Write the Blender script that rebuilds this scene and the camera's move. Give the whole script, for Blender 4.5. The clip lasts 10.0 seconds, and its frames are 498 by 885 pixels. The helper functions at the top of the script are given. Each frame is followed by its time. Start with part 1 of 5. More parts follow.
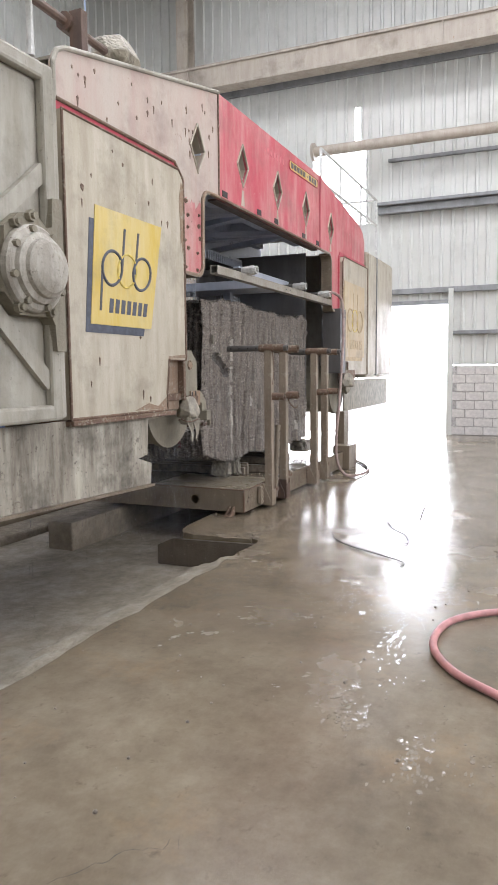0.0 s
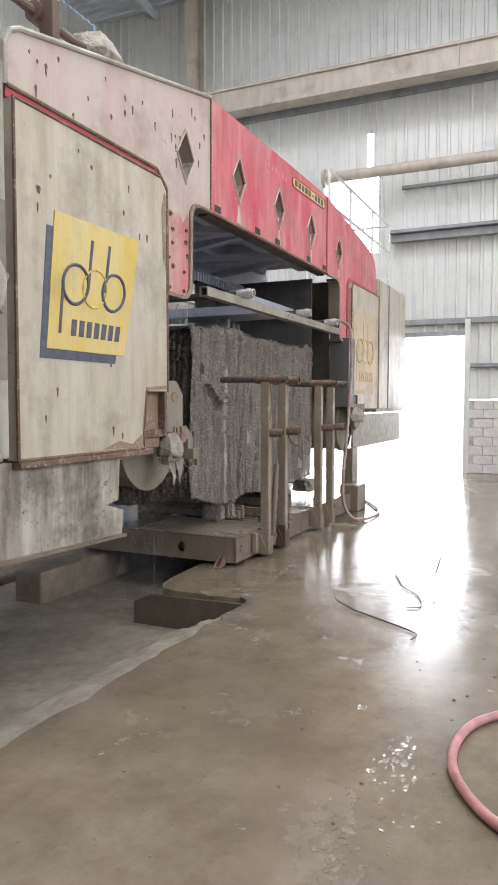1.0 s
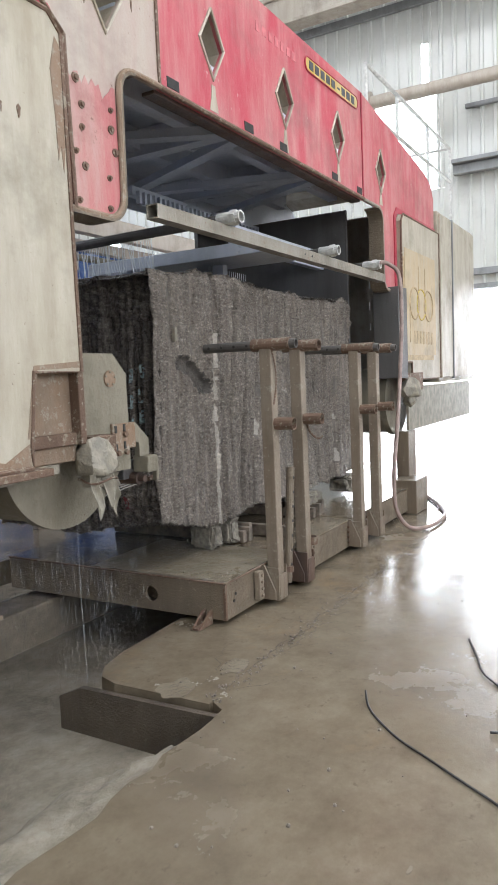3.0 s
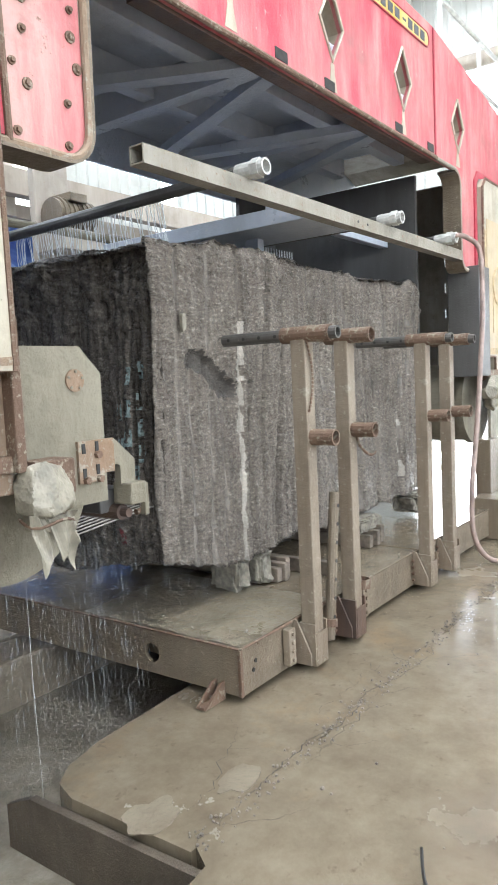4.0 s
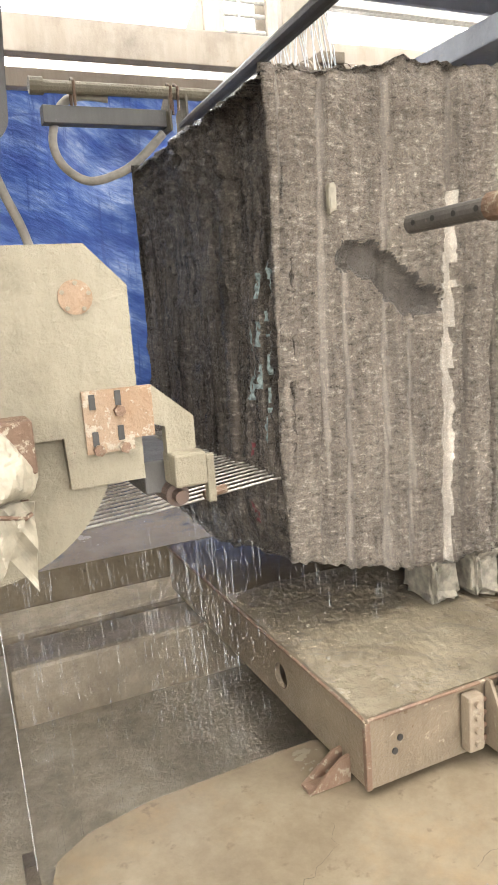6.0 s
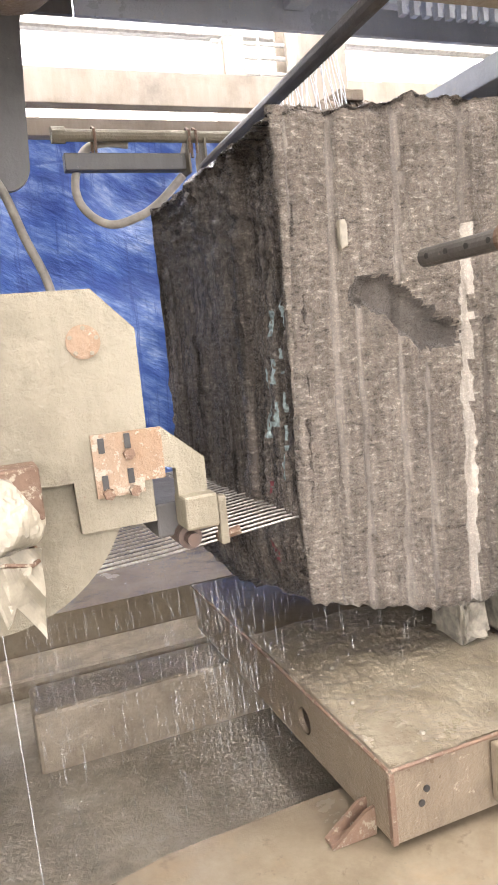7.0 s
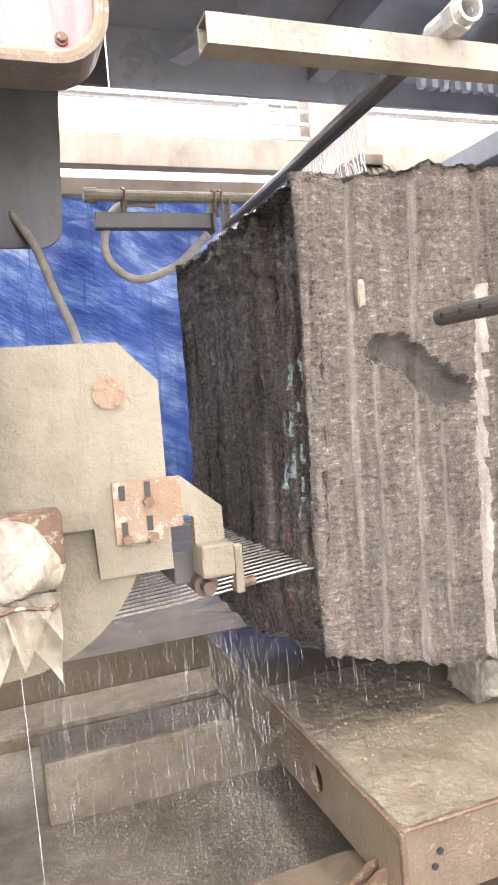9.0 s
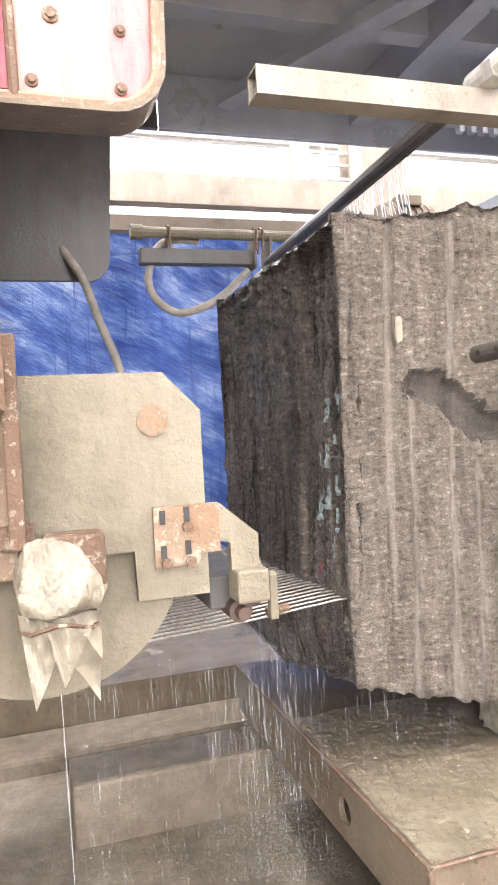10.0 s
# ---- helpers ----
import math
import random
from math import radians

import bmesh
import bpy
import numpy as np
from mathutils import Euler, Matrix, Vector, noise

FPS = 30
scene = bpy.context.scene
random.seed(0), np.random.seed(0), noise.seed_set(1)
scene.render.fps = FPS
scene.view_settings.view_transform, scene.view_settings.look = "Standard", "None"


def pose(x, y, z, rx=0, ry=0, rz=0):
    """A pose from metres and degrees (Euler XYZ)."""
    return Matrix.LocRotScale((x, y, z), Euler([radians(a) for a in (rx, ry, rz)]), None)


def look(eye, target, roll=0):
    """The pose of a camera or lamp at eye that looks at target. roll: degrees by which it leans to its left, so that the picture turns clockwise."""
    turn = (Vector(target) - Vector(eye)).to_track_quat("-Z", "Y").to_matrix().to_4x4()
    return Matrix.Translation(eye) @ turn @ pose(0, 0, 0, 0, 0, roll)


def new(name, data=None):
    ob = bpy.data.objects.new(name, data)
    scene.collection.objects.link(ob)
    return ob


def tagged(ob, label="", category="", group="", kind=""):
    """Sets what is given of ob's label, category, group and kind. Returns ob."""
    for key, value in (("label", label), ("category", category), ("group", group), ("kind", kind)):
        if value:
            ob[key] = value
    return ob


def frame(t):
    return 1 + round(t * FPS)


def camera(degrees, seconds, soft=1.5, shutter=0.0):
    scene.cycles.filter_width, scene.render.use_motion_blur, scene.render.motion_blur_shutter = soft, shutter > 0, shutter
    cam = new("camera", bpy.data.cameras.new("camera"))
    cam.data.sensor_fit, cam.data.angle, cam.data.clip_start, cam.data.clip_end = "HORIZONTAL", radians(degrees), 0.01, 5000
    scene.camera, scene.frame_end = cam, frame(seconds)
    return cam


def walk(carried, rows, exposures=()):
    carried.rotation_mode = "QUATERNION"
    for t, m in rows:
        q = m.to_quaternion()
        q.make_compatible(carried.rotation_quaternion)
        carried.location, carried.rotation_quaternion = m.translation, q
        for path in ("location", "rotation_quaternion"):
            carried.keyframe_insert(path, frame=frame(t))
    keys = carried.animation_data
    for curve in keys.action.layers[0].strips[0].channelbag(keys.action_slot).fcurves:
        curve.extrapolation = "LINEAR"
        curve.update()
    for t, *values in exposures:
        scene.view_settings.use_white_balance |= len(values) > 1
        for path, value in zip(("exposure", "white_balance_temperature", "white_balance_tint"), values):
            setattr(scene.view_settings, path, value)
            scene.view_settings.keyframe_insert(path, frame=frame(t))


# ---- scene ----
cam = camera(38.8, 10.0, shutter=0.15)
PATH = [
    (0, (-6.601, -2.932, 1.487), (-4.776, -2.139, 1.287), -0.5),
    (0.5, (-6.233, -2.861, 1.521), (-4.38, -2.132, 1.334), 0.3),
    (1, (-5.797, -2.791, 1.503), (-3.981, -1.959, 1.392), 0.1),
    (1.5, (-5.288, -2.701, 1.528), (-3.423, -1.987, 1.425), -1.8),
    (2, (-4.685, -2.526, 1.516), (-2.916, -1.622, 1.282), -2.2),
    (2.2, (-4.513, -2.512, 1.565), (-2.779, -1.533, 1.383), -2.5),
    (3.3, (-3.235, -2.184, 1.5), (-1.522, -1.17, 1.307), -2.3),
    (3.5, (-3.016, -2.111, 1.483), (-1.335, -1.051, 1.251), -1.6),
    (4, (-2.541, -1.973, 1.531), (-0.935, -0.796, 1.349), -2.7),
    (4.5, (-2.087, -1.926, 1.5), (-0.685, -0.511, 1.318), -2.6),
    (5, (-1.614, -1.822, 1.484), (-0.301, -0.327, 1.29), -3.0),
    (5.5, (-1.288, -1.715, 1.469), (-0.168, -0.089, 1.146), -4.0),
    (5.7, (-1.159, -1.654, 1.48), (-0.266, 0.096, 1.102), -2.2),
    (6.8, (-0.949, -1.629, 1.497), (-0.23, 0.218, 1.224), -5.8),
    (7, (-0.953, -1.637, 1.502), (-0.245, 0.214, 1.231), -5.7),
    (7.5, (-0.965, -1.649, 1.505), (-0.263, 0.208, 1.265), -5.2),
    (8, (-0.968, -1.673, 1.508), (-0.261, 0.19, 1.339), -4.6),
    (8.5, (-0.967, -1.681, 1.509), (-0.262, 0.187, 1.382), -4.4),
    (9, (-0.968, -1.683, 1.508), (-0.291, 0.195, 1.383), -4.6),
    (9.5, (-0.971, -1.697, 1.506), (-0.363, 0.205, 1.39), -4.3),
    (10, (-1.005, -1.733, 1.5), (-0.406, 0.175, 1.475), -3.2),
]
walk(cam, [(t, look(eye, target, roll)) for t, eye, target, roll in PATH],
     [(0.0, -0.3, 6000, 14), (1.5, -0.38, 6000, 13), (2.2, -0.38, 6150, 13), (3.5, 0.1, 5750, 7), (4.0, 0.52, 5750, 6), (4.5, 0.9, 6100, 9), (5.0, 1.12, 6100, 9), (5.5, 1.1, 6750, 8), (7.0, 1.29, 6600, 16), (9.0, 1.36, 6400, 17), (10.0, 1.38, 6550, 17)])

# ---- world, light, exposure ----
scene.view_settings.exposure = 0.0
world = bpy.data.worlds.new("sky")
scene.world = world
world.use_nodes = True
_sky = world.node_tree.nodes.new("ShaderNodeTexSky")
_sky.sky_type = "NISHITA"
_sky.sun_disc = False
_sky.sun_elevation = radians(52)
_sky.sun_rotation = radians(70)
world.node_tree.links.new(_sky.outputs[0], world.node_tree.nodes["Background"].inputs[0])
world.node_tree.nodes["Background"].inputs[1].default_value = 0.15


def lamp(name, kind, m, energy, color=(1, 1, 1), sx=1.0, sy=1.0):
    data = bpy.data.lights.new(name, kind)
    data.energy = energy
    data.color = color
    if kind == "AREA":
        data.shape, data.size, data.size_y = "RECTANGLE", sx, sy
    ob = new(name, data)
    ob.matrix_world = m
    return ob


_sun = lamp("sun", "SUN", look((20, 6, 26), (0, 0, 0)), 4.0, (1, 0.95, 0.88))
_sun.data.angle = radians(0.6)
# daylight through the open back bay and the gate; the three roof lights and the front bay are unseen, added as fill
SKYLIGHTS = (-6.5, -1.0, 4.5)
for _x in SKYLIGHTS:
    lamp("unseen_roof_fill", "AREA", look((_x, -2.0, 11.05), (_x, -2.0, 0)), 760, (1, 0.985, 0.96), 1.8, 13.0)
lamp("unseen_front_fill", "AREA", look((-1.0, -11.9, 5.0), (-1.0, 0, 2.2)), 1800, (1, 0.97, 0.93), 20.0, 5.0)
lamp("back_bay_daylight", "AREA", look((0.0, 8.9, 6.4), (0.0, 0, 2.0)), 450, (0.97, 0.98, 1.0), 18.0, 4.6)
lamp("gate_daylight", "AREA", look((10.45, 1.3, 1.5), (0, 1.0, 0.6)), 260, (1, 1, 1), 3.7, 2.9)


# ---- materials ----
def material(name):
    m = bpy.data.materials.new(name)
    m.use_nodes = True
    return m, m.node_tree.nodes, m.node_tree.links, m.node_tree.nodes["Principled BSDF"]


def ramp(nodes, stops):
    r = nodes.new("ShaderNodeValToRGB")
    els = r.color_ramp.elements
    while len(els) < len(stops):
        els.new(0.5)
    for e, (p, c) in zip(els, stops):
        e.position = p
        e.color = (*c, 1) if len(c) == 3 else c
    return r


def coords(nodes, links, scale):
    tc = nodes.new("ShaderNodeTexCoord")
    mp = nodes.new("ShaderNodeMapping")
    mp.inputs["Scale"].default_value = scale
    links.new(tc.outputs["Object"], mp.inputs[0])
    return mp


def noise_tex(nodes, links, mp, scale, detail=6, rough=0.6):
    n = nodes.new("ShaderNodeTexNoise")
    n.inputs["Scale"].default_value = scale
    n.inputs["Detail"].default_value = detail
    n.inputs["Roughness"].default_value = rough
    links.new(mp.outputs[0], n.inputs["Vector"])
    return n


def mix(nodes, links, fac, a, b):
    m = nodes.new("ShaderNodeMix")
    m.data_type = "RGBA"
    for s, v in ((m.inputs[0], fac), (m.inputs[6], a), (m.inputs[7], b)):
        if isinstance(v, (int, float)):
            s.default_value = v
        elif isinstance(v, tuple):
            s.default_value = (*v, 1)
        else:
            links.new(v, s)
    return m.outputs[2]


def bump(nodes, links, height, strength, dist, bsdf):
    b = nodes.new("ShaderNodeBump")
    b.inputs["Strength"].default_value = strength
    b.inputs["Distance"].default_value = dist
    links.new(height, b.inputs["Height"])
    links.new(b.outputs[0], bsdf.inputs["Normal"])


def worn(name, base, stain, fleck, rough=0.5, metal=0.0, streak=0.5, spots=0.6, bumps=0.25, grain=60.0):
    """Paint or metal with run-off streaks, broad grime, chipped patches and small flecks."""
    m, nodes, links, bsdf = material(name)
    mp = coords(nodes, links, (1, 1, 1))
    broad = noise_tex(nodes, links, mp, 1.9, 8, 0.68)
    runs = noise_tex(nodes, links, coords(nodes, links, (3.4, 3.4, 0.6)), 1.7, 9, 0.7)
    thin = noise_tex(nodes, links, coords(nodes, links, (13.0, 13.0, 1.1)), 1.5, 7, 0.66)
    chips = noise_tex(nodes, links, mp, 11.0, 9, 0.74)
    small = noise_tex(nodes, links, mp, 34.0, 5, 0.65)
    fine = noise_tex(nodes, links, mp, grain, 5, 0.65)
    dirt = tuple(v * 0.5 for v in stain)

    def level(src, lo, hi, amount):
        r = ramp(nodes, [(lo, (0, 0, 0)), (hi, (amount,) * 3)])
        links.new(src.outputs[0], r.inputs[0])
        return r.outputs[0]

    c = mix(nodes, links, level(runs, 0.38, 0.66, min(1.0, streak * 1.5)), base, stain)
    c = mix(nodes, links, level(thin, 0.52, 0.74, streak * 0.6), c, stain)
    c = mix(nodes, links, level(broad, 0.5, 0.72, min(1.0, streak * 1.2)), c, dirt)
    c = mix(nodes, links, level(chips, spots, spots + 0.05, 0.85), c, fleck)
    c = mix(nodes, links, level(small, spots + 0.02, spots + 0.07, 0.9), c, fleck)
    links.new(c, bsdf.inputs["Base Color"])
    rr = ramp(nodes, [(0.3, (max(rough - 0.14, 0.05),) * 3), (0.7, (min(rough + 0.2, 1),) * 3)])
    links.new(broad.outputs[0], rr.inputs[0])
    links.new(rr.outputs[0], bsdf.inputs["Roughness"])
    bsdf.inputs["Metallic"].default_value = metal
    add = nodes.new("ShaderNodeMath")
    add.operation = "MULTIPLY_ADD"
    links.new(chips.outputs[0], add.inputs[0])
    add.inputs[1].default_value = 0.8
    links.new(fine.outputs[0], add.inputs[2])
    bump(nodes, links, add.outputs[0], bumps, 0.008, bsdf)
    return m


def plain(name, base, rough=0.5, metal=0.0, vary=0.25, scale=20.0, bumps=0.15):
    m, nodes, links, bsdf = material(name)
    mp = coords(nodes, links, (1, 1, 1))
    n = noise_tex(nodes, links, mp, scale, 5)
    dark = tuple(v * (1 - vary) for v in base)
    lite = tuple(min(1, v * (1 + vary)) for v in base)
    r = ramp(nodes, [(0.35, dark), (0.65, lite)])
    links.new(n.outputs[0], r.inputs[0])
    links.new(r.outputs[0], bsdf.inputs["Base Color"])
    bsdf.inputs["Roughness"].default_value = rough
    bsdf.inputs["Metallic"].default_value = metal
    bump(nodes, links, n.outputs[0], bumps, 0.003, bsdf)
    return m


CREAM = worn("cream_paint", (0.455, 0.41, 0.325), (0.3, 0.25, 0.17), (0.15, 0.1, 0.065), 0.42, 0, 0.5, 0.66)
GREYED = worn("greyed_paint", (0.35, 0.325, 0.27), (0.23, 0.205, 0.155), (0.1, 0.075, 0.055), 0.5, 0, 0.6, 0.64)
RED = worn("faded_red_paint", (0.44, 0.055, 0.08), (0.5, 0.27, 0.245), (0.5, 0.4, 0.35), 0.42, 0, 0.5, 0.65)
DEEPRED = worn("deep_red_paint", (0.42, 0.03, 0.06), (0.3, 0.05, 0.06), (0.12, 0.05, 0.04), 0.4, 0, 0.5, 0.7)
# wet steel with sky light and haze put into its pale blue colour
HAZEDSTEEL = worn("sky_hazed_steel", (0.46, 0.49, 0.56), (0.56, 0.59, 0.64), (0.55, 0.55, 0.55), 0.35, 0.1, 0.35, 0.6, 1.0, 30.0)
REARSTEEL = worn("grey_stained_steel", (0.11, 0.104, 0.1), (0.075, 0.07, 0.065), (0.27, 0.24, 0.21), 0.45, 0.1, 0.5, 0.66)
SLURRY = worn("slurry_coated_steel", (0.22, 0.194, 0.14), (0.15, 0.127, 0.086), (0.123, 0.0836, 0.0572), 0.6, 0, 0.5, 0.65, 1.0, 30.0)
MUDCAKE = worn("caked_wet_slurry", (0.225, 0.192, 0.138), (0.15, 0.12, 0.08), (0.36, 0.33, 0.27), 0.35, 0, 0.6, 0.62, 1.0, 25.0)
MUDSTEEL = worn("muddy_steel", (0.205, 0.162, 0.112), (0.125, 0.092, 0.06), (0.33, 0.285, 0.215), 0.4, 0.1, 0.55, 0.62, 0.9)
PLATEMUD = worn("dark_muddy_plate", (0.115, 0.09, 0.064), (0.07, 0.053, 0.038), (0.2, 0.165, 0.12), 0.5, 0.1, 0.6, 0.62, 1.0)
RUST = worn("rusty_steel", (0.17, 0.105, 0.068), (0.11, 0.066, 0.043), (0.28, 0.24, 0.18), 0.65, 0.1, 0.5, 0.56, 0.9)
STAKE = worn("muddy_brown_stake", (0.255, 0.205, 0.15), (0.16, 0.115, 0.075), (0.34, 0.3, 0.235), 0.5, 0.1, 0.6, 0.6, 0.8)
RUSTPLATE = worn("slurry_stained_rust", (0.225, 0.14, 0.082), (0.26, 0.205, 0.15), (0.31, 0.275, 0.215), 0.65, 0.05, 0.5, 0.57, 1.0, 30.0)
SKIRTPAINT = worn("run_stained_skirt", (0.44, 0.4, 0.32), (0.12, 0.098, 0.07), (0.09, 0.07, 0.05), 0.5, 0, 0.8, 0.6)
RUSTDARK = worn("dark_rusty_tube", (0.09, 0.065, 0.055), (0.15, 0.09, 0.06), (0.25, 0.2, 0.15), 0.5, 0.3, 0.5, 0.66, 0.4)
BACKBEAM = worn("cream_beam_paint", (0.34, 0.29, 0.24), (0.25, 0.205, 0.16), (0.27, 0.165, 0.1), 0.5, 0, 0.5, 0.66)
WHITEBEAM = worn("white_painted_beam", (0.42, 0.37, 0.31), (0.32, 0.27, 0.215), (0.27, 0.165, 0.1), 0.5, 0, 0.55, 0.64)
BOOM = worn("muddy_white_tube", (0.285, 0.258, 0.212), (0.2, 0.172, 0.132), (0.2, 0.12, 0.075), 0.5, 0, 0.6, 0.6, 0.6)
YELLOW = worn("yellow_sign", (0.52, 0.365, 0.06), (0.56, 0.47, 0.24), (0.36, 0.28, 0.12), 0.4, 0, 0.55, 0.74, 0.1)
PALEYELLOW = worn("faded_yellow_sign", (0.46, 0.34, 0.19), (0.46, 0.39, 0.28), (0.34, 0.25, 0.15), 0.5, 0, 0.6, 0.7, 0.1)
INK = plain("dark_print", (0.06, 0.065, 0.085), 0.5)
GOLDINK = plain("gold_print", (0.5, 0.38, 0.08), 0.5)
FAINT = plain("faint_print", (0.4, 0.3, 0.17), 0.6)
PINKINK = plain("pale_red_print", (0.5, 0.16, 0.17), 0.6)
SHEET = worn("wall_sheet", (0.56, 0.559, 0.522), (0.5, 0.49, 0.443), (0.46, 0.45, 0.406), 0.45, 0.1, 0.22, 0.8, 0.05)
ROOFSHEET = worn("roof_sheet", (0.5, 0.53, 0.56), (0.4, 0.43, 0.46), (0.3, 0.3, 0.3), 0.45, 0.1, 0.4, 0.78, 0.05)
GIRT = worn("girt_steel", (0.27, 0.27, 0.27), (0.2, 0.2, 0.2), (0.35, 0.3, 0.25), 0.55, 0.2, 0.5, 0.7)
CONCRETE = plain("concrete", (0.42, 0.4, 0.36), 0.75, 0, 0.2, 6.0, 0.4)
BLOCKWORK = plain("blockwork", (0.5, 0.47, 0.44), 0.8, 0, 0.12, 12.0, 0.4)
MORTAR = plain("mortar", (0.36, 0.34, 0.32), 0.9)
TIMBER = plain("wet_timber", (0.16, 0.13, 0.1), 0.6, 0, 0.4, 14.0, 0.5)
PLASTER = plain("crumbled_plaster", (0.21, 0.188, 0.15), 0.85, 0, 0.4, 22.0, 1.0)
CLOTH = plain("dirty_white_plastic", (0.235, 0.208, 0.158), 0.5, 0, 0.3, 11.0, 0.6)
HOSEPINK = plain("red_rubber", (0.38, 0.17, 0.16), 0.45, 0, 0.2, 12.0)
HOSEBROWN = plain("muddy_pink_hose", (0.26, 0.185, 0.155), 0.5, 0, 0.25, 12.0)
HOSEGREY = plain("grey_hose", (0.34, 0.31, 0.26), 0.5, 0, 0.25, 12.0)
DARKPIPE = worn("dark_wet_pipe", (0.075, 0.07, 0.065), (0.12, 0.108, 0.095), (0.2, 0.17, 0.14), 0.45, 0.1, 0.5, 0.68, 0.4)
WIRESTEEL = plain("bright_wire", (0.3, 0.28, 0.25), 0.45, 0.6, 0.3, 60.0)
BLACKIRON = plain("black_iron", (0.03, 0.028, 0.026), 0.5, 0.2, 0.3, 30.0)
CHALK = plain("pale_paint_marks", (0.22, 0.27, 0.262), 0.8, 0, 0.6, 60.0)
REDMARK = plain("red_paint_mark", (0.19, 0.045, 0.05), 0.7, 0, 0.4, 40.0)
CRACK = plain("dark_crack", (0.035, 0.028, 0.022), 0.95, 0, 0.3, 40.0)
GALV = plain("pale_galvanised", (0.5, 0.49, 0.46), 0.45, 0.2, 0.2, 20.0)


def wet_floor():
    m, nodes, links, bsdf = material("wet_concrete_floor")
    mp = coords(nodes, links, (1, 1, 1))
    a = noise_tex(nodes, links, mp, 0.55, 7, 0.62)
    b = noise_tex(nodes, links, mp, 3.2, 9, 0.72)
    f = noise_tex(nodes, links, mp, 42.0, 5, 0.7)
    ca = ramp(nodes, [(0.3, (0.1, 0.077, 0.052)), (0.5, (0.165, 0.131, 0.089)), (0.7, (0.215, 0.178, 0.127))])
    links.new(a.outputs[0], ca.inputs[0])
    cb = ramp(nodes, [(0.34, (0.07, 0.055, 0.038)), (0.52, (0.16, 0.13, 0.09)), (0.72, (0.255, 0.216, 0.16))])
    links.new(b.outputs[0], cb.inputs[0])
    c = mix(nodes, links, 0.45, ca.outputs[0], cb.outputs[0])
    # ochre rust blooms and dark grit
    o = noise_tex(nodes, links, mp, 1.3, 6, 0.7)
    orr = ramp(nodes, [(0.56, (0, 0, 0)), (0.72, (0.55,) * 3)])
    links.new(o.outputs[0], orr.inputs[0])
    c = mix(nodes, links, orr.outputs[0], c, (0.225, 0.15, 0.082))
    g = noise_tex(nodes, links, mp, 14.0, 6, 0.68)
    gr = ramp(nodes, [(0.6, (0, 0, 0)), (0.72, (0.75,) * 3)])
    links.new(g.outputs[0], gr.inputs[0])
    c = mix(nodes, links, gr.outputs[0], c, (0.085, 0.067, 0.047))
    links.new(c, bsdf.inputs["Base Color"])
    # a thin film of water that lies in patches
    w = noise_tex(nodes, links, mp, 0.9, 8, 0.66)
    wr = ramp(nodes, [(0.34, (0.34,) * 3), (0.5, (0.18,) * 3), (0.64, (0.08,) * 3)])
    links.new(w.outputs[0], wr.inputs[0])
    links.new(wr.outputs[0], bsdf.inputs["Roughness"])
    bsdf.inputs["Specular IOR Level"].default_value = 0.6
    h = nodes.new("ShaderNodeMath")
    h.operation = "MULTIPLY_ADD"
    links.new(b.outputs[0], h.inputs[0])
    h.inputs[1].default_value = 1.4
    links.new(f.outputs[0], h.inputs[2])
    bump(nodes, links, h.outputs[0], 0.16, 0.008, bsdf)
    return m


def silt(name, dark, mid, lite, rough):
    """Fine sawing mud under a skin of water."""
    m, nodes, links, bsdf = material(name)
    mp = coords(nodes, links, (1, 1, 1))
    a = noise_tex(nodes, links, mp, 2.4, 8, 0.68)
    b = noise_tex(nodes, links, mp, 11.0, 8, 0.72)
    f = noise_tex(nodes, links, mp, 48.0, 5, 0.65)
    r = ramp(nodes, [(0.34, dark), (0.5, mid), (0.66, lite)])
    links.new(a.outputs[0], r.inputs[0])
    r2 = ramp(nodes, [(0.36, dark), (0.5, mid), (0.64, lite)])
    links.new(b.outputs[0], r2.inputs[0])
    links.new(mix(nodes, links, 0.5, r.outputs[0], r2.outputs[0]), bsdf.inputs["Base Color"])
    rr = ramp(nodes, [(0.4, (rough + 0.2,) * 3), (0.6, (rough,) * 3)])
    links.new(a.outputs[0], rr.inputs[0])
    links.new(rr.outputs[0], bsdf.inputs["Roughness"])
    h = nodes.new("ShaderNodeMath")
    h.operation = "MULTIPLY_ADD"
    links.new(b.outputs[0], h.inputs[0])
    h.inputs[1].default_value = 1.5
    links.new(f.outputs[0], h.inputs[2])
    bump(nodes, links, h.outputs[0], 0.6, 0.012, bsdf)
    return m


def granite(name, dark, mid, lite, rough, relief, streak=0.35, chip=1.0):
    """Broken granite: fine chips lying nearly level, glints painted as pale crystals, faint upright streaks for runs
    and fissure shade.
    """
    m, nodes, links, bsdf = material(name)
    mp = coords(nodes, links, (1, 1, 1))
    lie = coords(nodes, links, (0.7, 0.7, 1.5))
    chips = noise_tex(nodes, links, lie, 46.0, 8, 0.78)
    cr = ramp(nodes, [(0.36, dark), (0.47, mid), (0.55, mid), (0.63, lite)])
    links.new(chips.outputs[0], cr.inputs[0])
    v = nodes.new("ShaderNodeTexVoronoi")
    v.inputs["Scale"].default_value = 330.0
    links.new(mp.outputs[0], v.inputs["Vector"])
    sep = nodes.new("ShaderNodeSeparateColor")
    links.new(v.outputs["Color"], sep.inputs[0])
    vr = ramp(nodes, [(0.0, (0.72, 0.7, 0.68)), (0.5, (1, 1, 1)), (0.86, (1.05, 1.04, 1.02)), (0.95, (1.5, 1.45, 1.38))])
    links.new(sep.outputs[0], vr.inputs[0])
